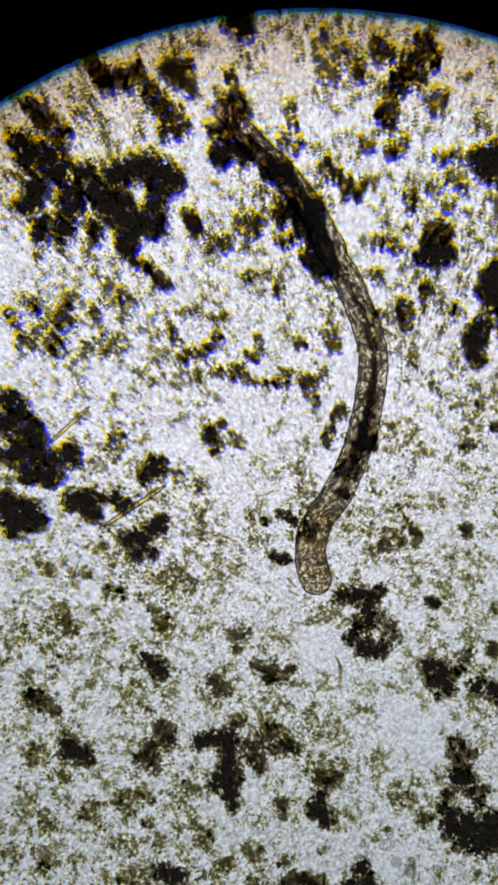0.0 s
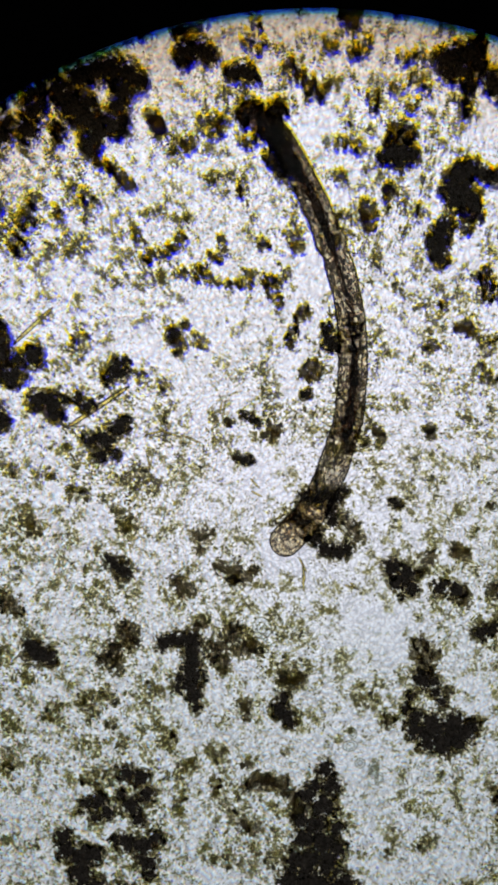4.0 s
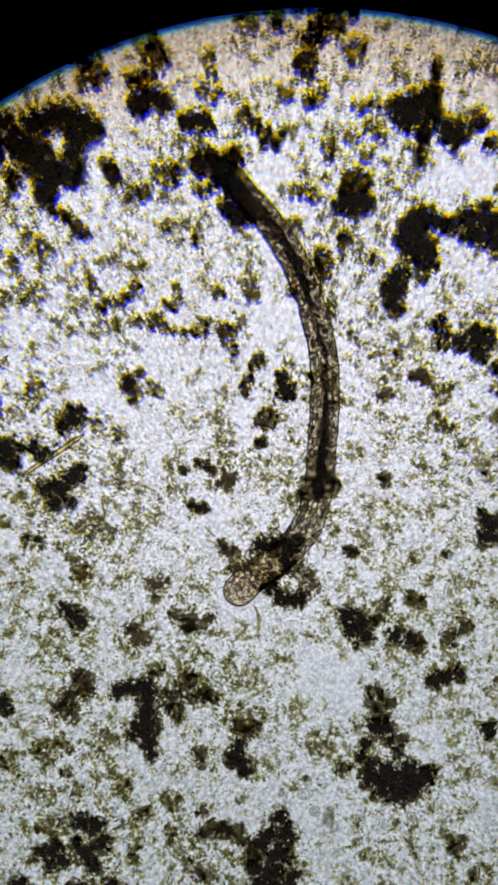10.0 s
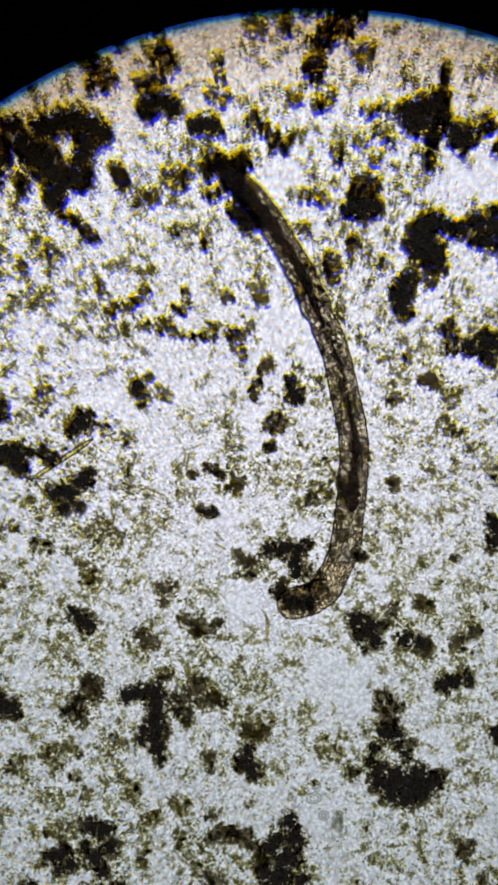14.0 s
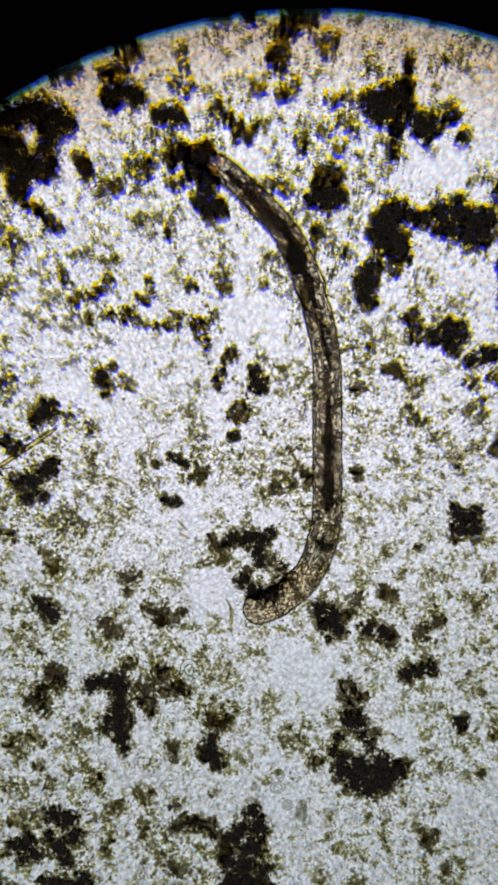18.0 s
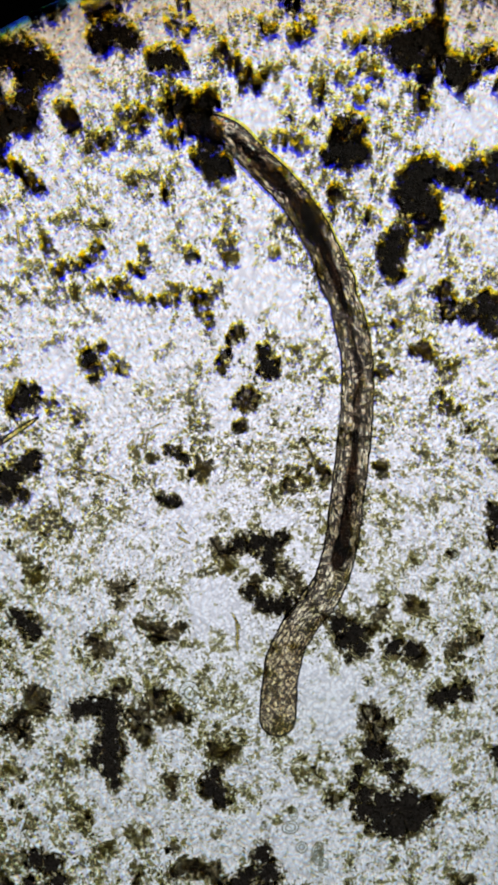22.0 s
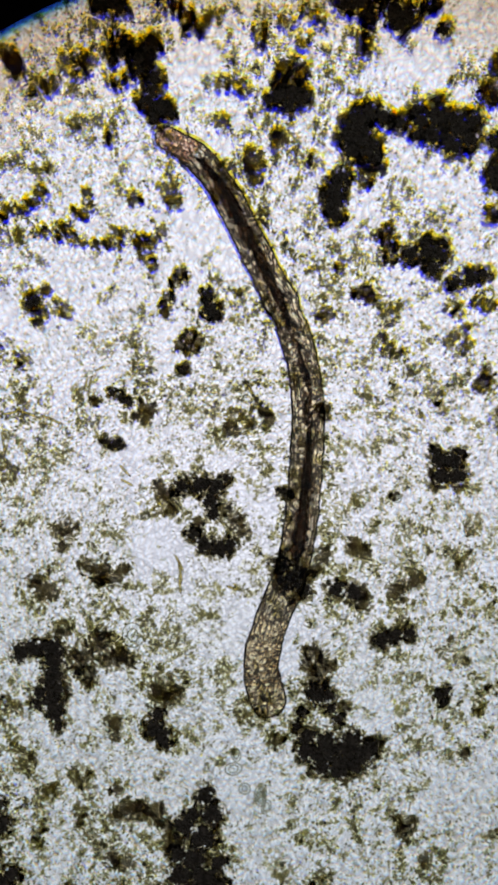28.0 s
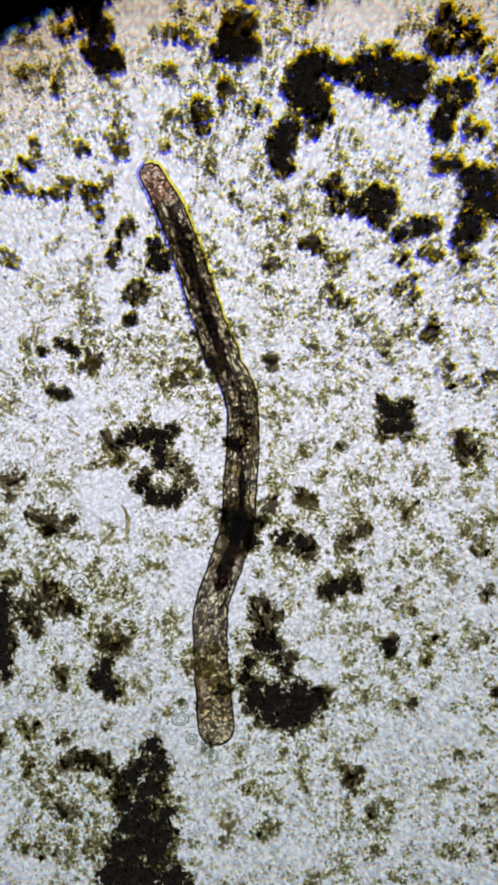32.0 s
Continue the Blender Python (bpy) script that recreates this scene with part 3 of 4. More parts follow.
debris(DARK, (248, 352, 18), (240, 330, 21), (238, 305, 21), (240, 285, 16), (222, 320, 10))
debris(BROWN, (205, 378, 13))
debris(UMBER, (150, 555, 15), (175, 545, 16), (160, 530, 16), (140, 520, 13))
debris(DARK, (140, 498, 16), (165, 500, 21), (185, 495, 13), (125, 490, 10), (160, 480, 14))
debris(DARK, (260, 690, 27), (300, 700, 23), (280, 665, 21), (255, 660, 15), (320, 680, 15), (300, 640, 10))
debris(DARK, (345, 645, 21), (370, 640, 18), (355, 625, 16), (405, 655, 9), (420, 660, 9))
debris(UMBER, (-145, 600, 13), (-130, 590, 13), (-115, 575, 11), (-95, 590, 12), (-82, 600, 9), (-160, 580, 8), (-100, 565, 10), (-92, 552, 10))
debris(DARK, (-80, 530, 16), (-85, 510, 15), (-95, 490, 15), (-75, 480, 18), (-58, 472, 14), (-80, 460, 13), (-50, 462, 9))
debris(BROWN, (-235, 555, 14), (-215, 562, 15), (-195, 555, 13), (-215, 540, 11))
debris(BROWN, (-160, 530, 10), (-145, 520, 10), (-125, 530, 9))
debris(UMBER, (-338, 570, 14), (-330, 560, 11))
debris(DARK, (-243, 965, 25), (-226, 948, 16))
debris(BROWN, (-585, -251, 17), (-597, -223, 14))
debris(BROWN, (-671, -611, 23))
debris(PALE, (-585, 371, 30))
debris(PALE, (-654, 325, 23))
debris(PALE, (-688, -143, 21))
debris(PALE, (-620, -645, 23))
debris(PALE, (-563, 268, 18))
debris(PALE, (-625, -889, 21))
debris(BROWN, (-482, 115, 16), (-494, 132, 11))
debris(DARK, (-471, -11, 14))
debris(BROWN, (-591, -239, 14), (-579, -262, 11))
debris(PALE, (-368, -170, 28))
debris(PALE, (-385, -250, 21))
debris(BROWN, (29, 319, 8))
debris(DARK, (14, 144, 12), (19, 119, 18), (29, 109, 10))
debris(PALE, (-1, -61, 20))
debris(PALE, (199, -146, 12))
debris(PALE, (9, -376, 16))
debris(PALE, (-261, -736, 18))
debris(PALE, (-211, -746, 22))
debris(PALE, (-341, -696, 16))
debris(PALE, (67, -854, 20))
debris(PALE, (127, -854, 18))
debris(UMBER, (327, 774, 10), (325, 749, 10), (323, 724, 11), (319, 699, 11), (316, 674, 11), (301, 634, 11), (297, 604, 10), (295, 579, 8))
debris(BROWN, (409, 679, 10))
debris(DARK, (434, 614, 12))
debris(BROWN, (184, 594, 12))
debris(BROWN, (39, 519, 12), (64, 522, 12), (79, 509, 10))
debris(UMBER, (139, 419, 14))
debris(BROWN, (39, 449, 10))
debris(BROWN, (251, 199, 10))
debris(UMBER, (279, 149, 8), (294, 152, 10), (304, 139, 8))
debris(BROWN, (319, 69, 8), (334, 49, 10), (349, 44, 8))
debris(UMBER, (224, 109, 11))
debris(UMBER, (222, -54, 10), (222, -71, 8))
debris(UMBER, (115, -61, 10), (124, -76, 8))
debris(UMBER, (51, -89, 10), (64, -96, 8))
debris(UMBER, (344, -211, 7))
debris(UMBER, (-241, -451, 14))
debris(UMBER, (-76, -561, 14), (-41, -561, 12), (-56, -576, 12))
debris(PALE, (-346, -610, 16))
debris(PALE, (-161, -624, 14))
debris(PALE, (-71, -486, 14))
debris(UMBER, (-393, -990, 16))
debris(BROWN, (-371, 344, 7), (-366, 324, 8), (-349, 294, 11), (-356, 284, 8), (-331, 300, 8), (-311, 302, 8), (-296, 312, 8))
debris(BROWN, (-281, 324, 9))
debris(BROWN, (-201, 324, 7), (-198, 304, 8), (-206, 289, 7), (-219, 292, 7))
debris(BROWN, (-276, 259, 8), (-251, 254, 10), (-236, 264, 10), (-226, 244, 8))
debris(BROWN, (-206, 239, 6), (-186, 234, 6), (-166, 234, 6), (-151, 249, 11), (-146, 234, 7))
debris(UMBER, (-116, 314, 10))
debris(BROWN, (-116, 244, 9), (-101, 239, 9), (-91, 234, 11), (-96, 214, 11), (-86, 199, 9), (-71, 254, 9), (-79, 244, 7))
debris(DARK, (-301, 129, 12), (-291, 134, 12))
debris(UMBER, (-276, 154, 8), (-281, 109, 10), (-286, 94, 8))
debris(BROWN, (-251, 121, 12), (-236, 116, 10))
debris(UMBER, (-31, 179, 12), (-41, 169, 11), (-56, 139, 10), (-63, 119, 10))
debris(UMBER, (-21, 69, 12), (-6, 64, 10), (-31, 54, 12), (-16, 49, 12))
debris(DARK, (-26, 14, 9), (-36, 9, 7))
debris(BROWN, (-366, 49, 11))
debris(BROWN, (-316, 34, 11))
debris(UMBER, (-186, -41, 9))
debris(DARK, (-156, -28, 8), (-141, -36, 8), (-126, -46, 8))
debris(UMBER, (-101, -51, 10), (-86, -56, 10), (-96, -71, 11), (-111, -71, 8))
debris(DARK, (-166, -116, 9), (-151, -119, 11), (-141, -121, 7))
debris(BROWN, (-411, -161, 10), (-391, -156, 10), (-366, -146, 9), (-351, -156, 10), (-331, -161, 8), (-341, -174, 10), (-371, -171, 8))
debris(BROWN, (-411, -216, 10), (-396, -236, 13), (-381, -251, 13), (-401, -261, 10))
debris(UMBER, (-396, 562, 10))
debris(DARK, (-156, 562, 8), (-141, 574, 11), (-131, 584, 9), (-111, 559, 15), (-96, 579, 13), (-79, 584, 9), (-106, 544, 13))
debris(UMBER, (-266, 749, 20), (-291, 744, 13))
debris(BROWN, (-156, 424, 10))
debris(UMBER, (-453, 478, 7), (-419, 472, 9), (-402, 450, 10), (-385, 433, 9))
debris(UMBER, (-533, 552, 13), (-527, 529, 10))
debris(UMBER, (-544, 885, 11), (-527, 865, 15), (-510, 839, 13))
debris(BROWN, (-465, 398, 15), (-476, 416, 10))
debris(BROWN, (-664, 393, 16))
debris(BROWN, (-613, 319, 14), (-607, 302, 11))
debris(BROWN, (-698, 370, 14))
debris(BROWN, (-533, 376, 11), (-596, 359, 14))
debris(BROWN, (-675, 313, 14))
debris(BROWN, (-573, 404, 14))
debris(BROWN, (-487, -603, 11), (-465, -632, 15), (-425, -603, 13))
debris(BROWN, (-539, -621, 14), (-556, -632, 10))
debris(BROWN, (-624, -734, 20), (-641, -712, 14))
debris(BROWN, (-698, -712, 20))
debris(BROWN, (-482, -194, 11), (-505, -188, 11))
debris(BROWN, (-556, -148, 14), (-618, -142, 11))
debris(BROWN, (-330, -591, 14), (-342, -574, 9))
debris(BROWN, (-216, -705, 16), (-199, -716, 14))
debris(BROWN, (-399, -694, 14))
debris(BROWN, (-285, -808, 11))
debris(UMBER, (-148, -733, 10))
debris(BROWN, (-68, -705, 10))
debris(UMBER, (-153, -614, 13), (-150, -636, 8))
debris(BROWN, (-273, -739, 15), (-256, -733, 10))
debris(BROWN, (-205, -922, 14))
debris(BROWN, (-422, -648, 11))
debris(BROWN, (599, 462, 13), (619, 451, 11))
debris(BROWN, (569, 351, 10), (589, 346, 10))
debris(BROWN, (509, 130, 12), (489, 130, 8))
debris(BROWN, (448, 130, 13), (458, 110, 9))
debris(BROWN, (609, -91, 11))
debris(BROWN, (489, -261, 15), (484, -277, 10))
debris(BROWN, (468, -317, 15), (463, -342, 11), (448, -312, 9))
debris(UMBER, (604, -472, 13))
debris(BROWN, (448, -472, 8), (468, -507, 9), (428, -487, 8))
debris(BROWN, (559, -764, 11), (584, -758, 8))
debris(BROWN, (619, -844, 13), (599, -854, 9))
debris(BROWN, (524, -814, 10))
debris(BROWN, (539, -929, 13), (579, -939, 9))
debris(BROWN, (619, -934, 12))
debris(BROWN, (408, -924, 10))
debris(BROWN, (569, -894, 9))
debris(OVAL, (-56, 336, 13), (-50, 322, 15), (-45, 308, 13))
debris(BROWN, (29, -58, 12), (59, -68, 12), (84, -78, 12), (99, -48, 9))

# ---- fine sediment ----
def drift(x, y, cell, seed):
    """Smooth noise from 0 to 1 over the slide."""
    g = np.random.default_rng(seed).uniform(0, 1, (64, 64))
    u, v = x / cell + 3000, y / cell + 3000
    i, j = np.floor(u).astype(int), np.floor(v).astype(int)
    p, q = u - i, v - j
    p, q = p * p * (3 - 2 * p), q * q * (3 - 2 * q)
    i0, i1, j0, j1 = i % 64, (i + 1) % 64, j % 64, (j + 1) % 64
    return (g[i0, j0] * (1 - p) + g[i1, j0] * p) * (1 - q) + (g[i0, j1] * (1 - p) + g[i1, j1] * p) * q


# washed places where little silt lies: x, y, radius
CLEAR = ((10, 265, 65), (45, 215, 45), (100, -465, 60), (150, -470, 60), (-70, -300, 55), (-90, -330, 40), (0, 560, 50),
         (400, 555, 50), (-30, 150, 40), (-50, 60, 40), (300, -600, 45), (-350, 90, 45), (-130, -160, 35))


def washed(x, y):
    keep = np.ones(len(x), dtype=bool)
    for cx, cy, r in CLEAR:
        keep &= (np.hypot(x - cx, y - cy) > r) | (rng.uniform(0, 1, len(x)) < 0.1)
    return keep


def sediment(name, count, low, high, cut, cell, material, label, seed):
    x, y = rng.uniform(-860, 790, count), rng.uniform(-1100, 1040, count)
    keep = (0.6 * drift(x, y, cell, seed) + 0.4 * drift(x, y, cell * 0.4, seed + 1) > cut + rng.uniform(-0.15, 0.15, count)) & washed(x, y)
    x, y = x[keep], y[keep]
    at = np.stack([x, y, rng.uniform(2.2, 5, len(x))], axis=1)
    v, f = flakes(at, rng.uniform(low, high, len(x)))
    tagged(new(name, fast_mesh(name, v, f, material)), label, "sediment", kind="stuff")


sediment("pale_sediment", 80000, 1.0, 2.5, 0.38, 60, M["pale"], "pale translucent grains strewn over the slide", 3)
sediment("tan_sediment", 34000, 1.2, 3.2, 0.55, 40, M["tan"], "tan grains gathered in loose drifts on the slide", 7)


# places where more silt has settled: x, y, radius, number of flocs
SILTY = ((125, 400, 60, 14), (125, 300, 55, 15), (128, 200, 55, 20), (115, 100, 55, 26), (110, 0, 55, 32), (112, -100, 55, 36), (140, -205, 50, 30),
         (-294, 436, 55, 14), (-150, 204, 60, 12), (-50, -436, 55, 35), (-60, -210, 50, 15))


def flocs(count):
    """Small ragged flocs: crumbs and thin flakes strung together, everywhere between the clumps."""
    x, y = rng.uniform(-860, 790, count), rng.uniform(-1100, 1040, count)
    keep = (drift(x, y, 120, 21) > rng.uniform(0.05, 0.6, count)) & washed(x, y) & ((y < 100) | (rng.uniform(0, 1, count) < 0.75))
    x, y = x[keep], y[keep]
    for px, py, r, k in SILTY:
        x, y = np.append(x, rng.normal(px, r * 0.6, k)), np.append(y, rng.normal(py, r * 0.8, k))
    n = (2 + 46 * rng.uniform(0, 1, len(x)) ** 4.2).astype(int)
    at, big = [], []
    for px, py, k in zip(x, y, n):
        way = rng.uniform(0, 6.283) + np.cumsum(rng.normal(0, 1.0, k))
        at.append(np.stack([px + np.cumsum(np.cos(way)) * 2.9, py + np.cumsum(np.sin(way)) * 2.9], axis=1) + rng.normal(0, 2.6, (k, 2)))
        big.append(np.full(k, k))
    at, big = np.concatenate(at), np.concatenate(big)
    m = len(at)
    v, f = lumps(np.concatenate([at, rng.uniform(2.4, 7, (m, 1))], axis=1), rng.uniform(1.0, 3.1, m))
    tagged(new("ochre_flocs", fast_mesh("ochre_flocs", v, f, M["ochre"])), "small ochre flocs of silt between the clumps", "sediment", kind="stuff")
    p = at[(big > 9) & (rng.uniform(0, 1, m) < 0.22)]
    p = p + rng.normal(0, 2.5, p.shape)
    v, f = flakes(np.concatenate([p, rng.uniform(1.9, 2.6, (len(p), 1))], axis=1), rng.uniform(3.0, 6.0, len(p)))
    tagged(new("olive_flocs", fast_mesh("olive_flocs", v, f, M["thin_haze"])), "thin olive flakes in the larger flocs of silt", "sediment", kind="stuff")
    # shifted yellow and violet flakes paint the same lens fringes along the flocs
    for name, material, way, share, label in (("yellow_floc_fringe", "yellow", 1.5, 0.75, "yellow lens fringe painted along the silt flocs"), ("blue_floc_fringe", "violet", -1.3, 0.8, "blue-violet lens fringe painted along the silt flocs")):
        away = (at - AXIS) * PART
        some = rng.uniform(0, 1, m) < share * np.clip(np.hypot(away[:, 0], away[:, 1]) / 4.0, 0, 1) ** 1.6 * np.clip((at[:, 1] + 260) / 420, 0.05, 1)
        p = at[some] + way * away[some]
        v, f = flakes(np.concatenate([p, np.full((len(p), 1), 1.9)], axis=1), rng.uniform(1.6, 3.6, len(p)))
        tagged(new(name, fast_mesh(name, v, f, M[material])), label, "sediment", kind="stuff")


flocs(13500)


def needle(x0, y0, x1, y1, wide, label="slender amber needle-shaped diatom shell on the slide"):
    """A slender shell: a flattened clear spindle with two dark rims."""
    ob = thing("needle", (x0 + x1) / 2, (y0 + y1) / 2, 7, label, "diatom", "needle-shaped shells")
    long, turn = math.hypot(x1 - x0, y1 - y0) / 2, math.atan2(y1 - y0, x1 - x0)
    ob.rotation_euler = (0, 0, turn)
    xs = np.linspace(-1, 1, 13)
    half = wide * 0.62 * np.sqrt(np.clip(1 - np.abs(xs) ** 3, 0.02, 1))

    def tube(centre, rad, flat):
        a = np.linspace(0, 2 * np.pi, 8, endpoint=False)
        v = np.array([(long * s, c + q * np.cos(t), q * flat * np.sin(t)) for s, c, q in zip(xs, centre, rad) for t in a]) * U
        f = [(i * 8 + j, i * 8 + (j + 1) % 8, i * 8 + 8 + (j + 1) % 8, i * 8 + 8 + j) for i in range(12) for j in range(8)]
        return v, f

    part("shell", fast_mesh("shell", *tube(xs * 0, half, 0.5), M["amber"], smooth=True), ob)
    for side in (-1, 1):
        part("rim", fast_mesh("rim", *tube(side * half, np.full(13, max(0.75, wide * 0.22)), 1.0), M["edge"], smooth=True), ob, "dark rim of the shell")
    return ob


def cell(x, y, rx, ry, turn, inner=0.5):
    """A clear one-celled alga: a low dome with a dark wall and a paler ring inside."""
    ob = thing("cell", x, y, 5, "clear oval one-celled alga lying on the slide", "alga", "single cells")
    ob.rotation_euler = (0, 0, radians(turn))
    a = np.linspace(0, 2 * np.pi, 24, endpoint=False)

    def ring(k, thick):
        b = np.linspace(0, 2 * np.pi, 6, endpoint=False)
        v = np.array([((rx * k + thick * np.cos(q)) * np.cos(t), (ry * k + thick * np.cos(q)) * np.sin(t), thick * np.sin(q)) for t in a for q in b]) * U
        f = [(i * 6 + j, ((i + 1) % 24) * 6 + j, ((i + 1) % 24) * 6 + (j + 1) % 6, i * 6 + (j + 1) % 6) for i in range(24) for j in range(6)]
        return v, f

    part("wall", fast_mesh("wall", *ring(1.0, 1.3), M["cell_wall"], smooth=True), ob)
    part("inner_ring", fast_mesh("inner_ring", *ring(inner, 1.1), M["cell_wall"], smooth=True), ob)
    v = np.array([(rx * s * np.cos(t), ry * s * np.sin(t), 3 * (1 - s * s)) for s in (0.97, 0.7, 0.4, 0.05) for t in a]) * U
    f = [(i * 24 + j, i * 24 + (j + 1) % 24, i * 24 + 24 + (j + 1) % 24, i * 24 + 24 + j) for i in range(3) for j in range(24)]
    part("dome", fast_mesh("dome", v, f, M["cell"], smooth=True), ob)


needle(-620, 114, -540, 188, 5.7)
needle(-513, -55, -386, 29, 6.8)
needle(-688, -411, -652, -382, 4.0)
needle(-329, -57, -283, -74, 2.9)
needle(199, 294, 221, 321, 3.0)
needle(-143, -156, -123, -178, 2.5)
needle(-186, 9, -169, 19, 2.0)
needle(-353, -68, -321, -62, 3.0)
needle(-205, -27, -199, 2, 2.3)
needle(-197, -27, -192, 2, 2.3)
needle(-119, 2, -117, 30, 2.3)
needle(-34, -386, -37, -352, 2.8)
needle(-44, -316, -29, -346, 3.0)
needle(46, -371, 76, -381, 3.0)
needle(86, -15, 98, -37, 2.0)
needle(-424, 369, -420, 334, 3.4)
needle(-72, 436, -79, 482, 3.0)
needle(448, -131, 470, -156, 3.0)
needle(-38, -325, -32, -365, 2.9)
needle(-141, -182, -118, -194, 2.9)
needle(-283, -68, -243, -85, 2.9)
needle(59, -366, 71, -381, 2.5)
needle(-344, -140, -351, -105, 2.3)
needle(81, -8, 94, -37, 2.3)
needle(220, 483, 225, 517, 2.3)
cell(-119, -459, 19, 22, 10, .5)
cell(59, -696, 15, 11, 10, .6)
cell(117, -763, 8, 13, -20, .6)
cell(79, -731, 10, 10, 0, .5)
cell(64, -671, 8, 12, 10, .55)
cell(108, -749, 9, 14, -10, .6)
cell(107, -738, 10, 16, -15, .6)
cell(349, -216, 8, 8, 0, .5)

# ---- the worm ----
N = 80
PITCH = 13.75
WORM_Z = 42.0
WORM_AT = (60.0, -30.0)
worm = thing("worm", *WORM_AT, WORM_Z, "slender grey-brown translucent worm with a dark gut, wriggling in the debris", "worm")


def girth(u):
    """The body's half width along its length, from the head (0) to the tail (1)."""
    wide = float(np.interp(u, (0.0, 0.03, 0.10, 0.25, 0.5, 0.75, 0.9, 1.0), (20, 22, 25, 27, 28.5, 29.5, 31.5, 32.0))) + 3.5 * math.exp(-((u - 0.335) / 0.012) ** 2) - 3.0 * math.exp(-((u - 0.362) / 0.010) ** 2)
    return wide * (1 + 0.08 * noise.noise(Vector((u * 24, 0.4, 9.0))) + 0.06 * noise.noise(Vector((u * 75, 2.4, 3.0))))


def rings(half, radius_at, u0, wide=1.0, sides=18, cap=0, x=0.0, z=0.0, steps=4):
    """A tube along y. cap -1 closes it with a dome at its head end, 1 at its tail end; y runs from the head to the tail."""
    ys = list(np.linspace(-half, half, steps))
    rs = [radius_at(u0 + q / (PITCH * N)) for q in ys]
    dome = [(math.sin(t), math.cos(t)) for t in np.linspace(0.2, 1.5, 6)]
    if cap == 1:
        b = rs[-1]
        ys += [half + b * 0.95 * s for s, c in dome]
        rs += [b * c for s, c in dome]
    if cap == -1:
        b = rs[0]
        ys = [-half - b * 0.95 * s for s, c in dome][::-1] + ys
        rs = [b * c for s, c in dome][::-1] + rs
    a = np.linspace(0, 2 * np.pi, sides, endpoint=False)
    v = np.array([(x + r * wide * np.cos(t), -q, z + r * np.sin(t)) for q, r in zip(ys, rs) for t in a])
    rest = v.copy()
    rest[:, 1] -= u0 * PITCH * N
    f = [(i * sides + j, (i + 1) * sides + j, (i + 1) * sides + (j + 1) % sides, i * sides + (j + 1) % sides)
         for i in range(len(ys) - 1) for j in range(sides)]
    return v * U, f, rest


def gut_width(u):
    """Half the width of the food in the gut: packed in stretches, thin or missing between them."""
    w = float(np.interp(u, (0.055, 0.07, 0.10, 0.14, 0.21, 0.235, 0.26, 0.33, 0.37, 0.40, 0.50, 0.54, 0.565, 0.62, 0.68, 0.70, 0.73, 0.745, 0.765),
                        (0, 9, 12, 15, 16, 8, 12, 12, 6, 5, 5, 3, 9, 11, 10, 17, 19, 14, 0)))
    return 0.88 * w * (1 + 0.5 * noise.noise(Vector((u * 30, 3.1, 0))))


def gut_middle(u):
    return 5.0 * noise.noise(Vector((u * 9, 1.3, 5)))


def food_mass(u0):
    """The packed food: an uneven, flattened rod."""
    ys = np.linspace(-PITCH * 0.53, PITCH * 0.53, 5)
    vs, sides = [], 10
    for q in ys:
        u = u0 + q / (PITCH * N)
        for k in range(sides):
            t = 2 * math.pi * k / sides
            r = max(0.1, gut_width(u)) * 0.8 * (1 + 0.7 * noise.noise(Vector((u * 90, math.cos(t) * 1.5, math.sin(t) * 1.5 + 7))))
            vs.append((gut_middle(u) + r * math.cos(t), -q, 0.6 * r * math.sin(t)))
    fs = [(i * sides + k, (i + 1) * sides + k, (i + 1) * sides + (k + 1) % sides, i * sides + (k + 1) % sides) for i in range(len(ys) - 1) for k in range(sides)]
    return np.array(vs) * U, fs


STRANDS = (-0.76, -0.60, -0.42, -0.2, 0.12, 0.40, 0.60, 0.76)


def fibres(u0):
    """Wavy muscle strands under the skin, close together along the flanks, one mesh for a piece of the body."""
    vs, fs = [], []
    for k, f0 in enumerate(STRANDS):
        ys = np.linspace(-PITCH * 0.53, PITCH * 0.53, 4)
        us = [u0 + q / (PITCH * N) for q in ys]
        sway = 0.05 + 0.12 * (1 - abs(f0))
        xs = [girth(w) * (f0 + sway * noise.noise(Vector((w * 26, k * 3.7, 1.0))) + 0.05 * noise.noise(Vector((w * 80, k * 2.9, 6.0)))) for w in us]
        rs = [min(1.6, max(0.1, (1.05 if abs(f0) > 0.5 else 0.65) + 1.3 * noise.noise(Vector((w * 30, k * 5.1, 4.0))))) for w in us]
        z = 12 * (1 - f0 * f0) * (1 if k % 2 else -1)
        base = len(vs)
        vs += [(x + r * math.cos(t), -q, z + r * math.sin(t)) for q, x, r in zip(ys, xs, rs) for t in (-0.3, 0.45, 1.2, 1.95, 2.7, 3.44)]
        fs += [(base + i * 6 + j, base + i * 6 + 6 + j, base + i * 6 + 7 + j, base + i * 6 + 1 + j) for i in range(3) for j in range(5)]
    return np.array(vs) * U, fs


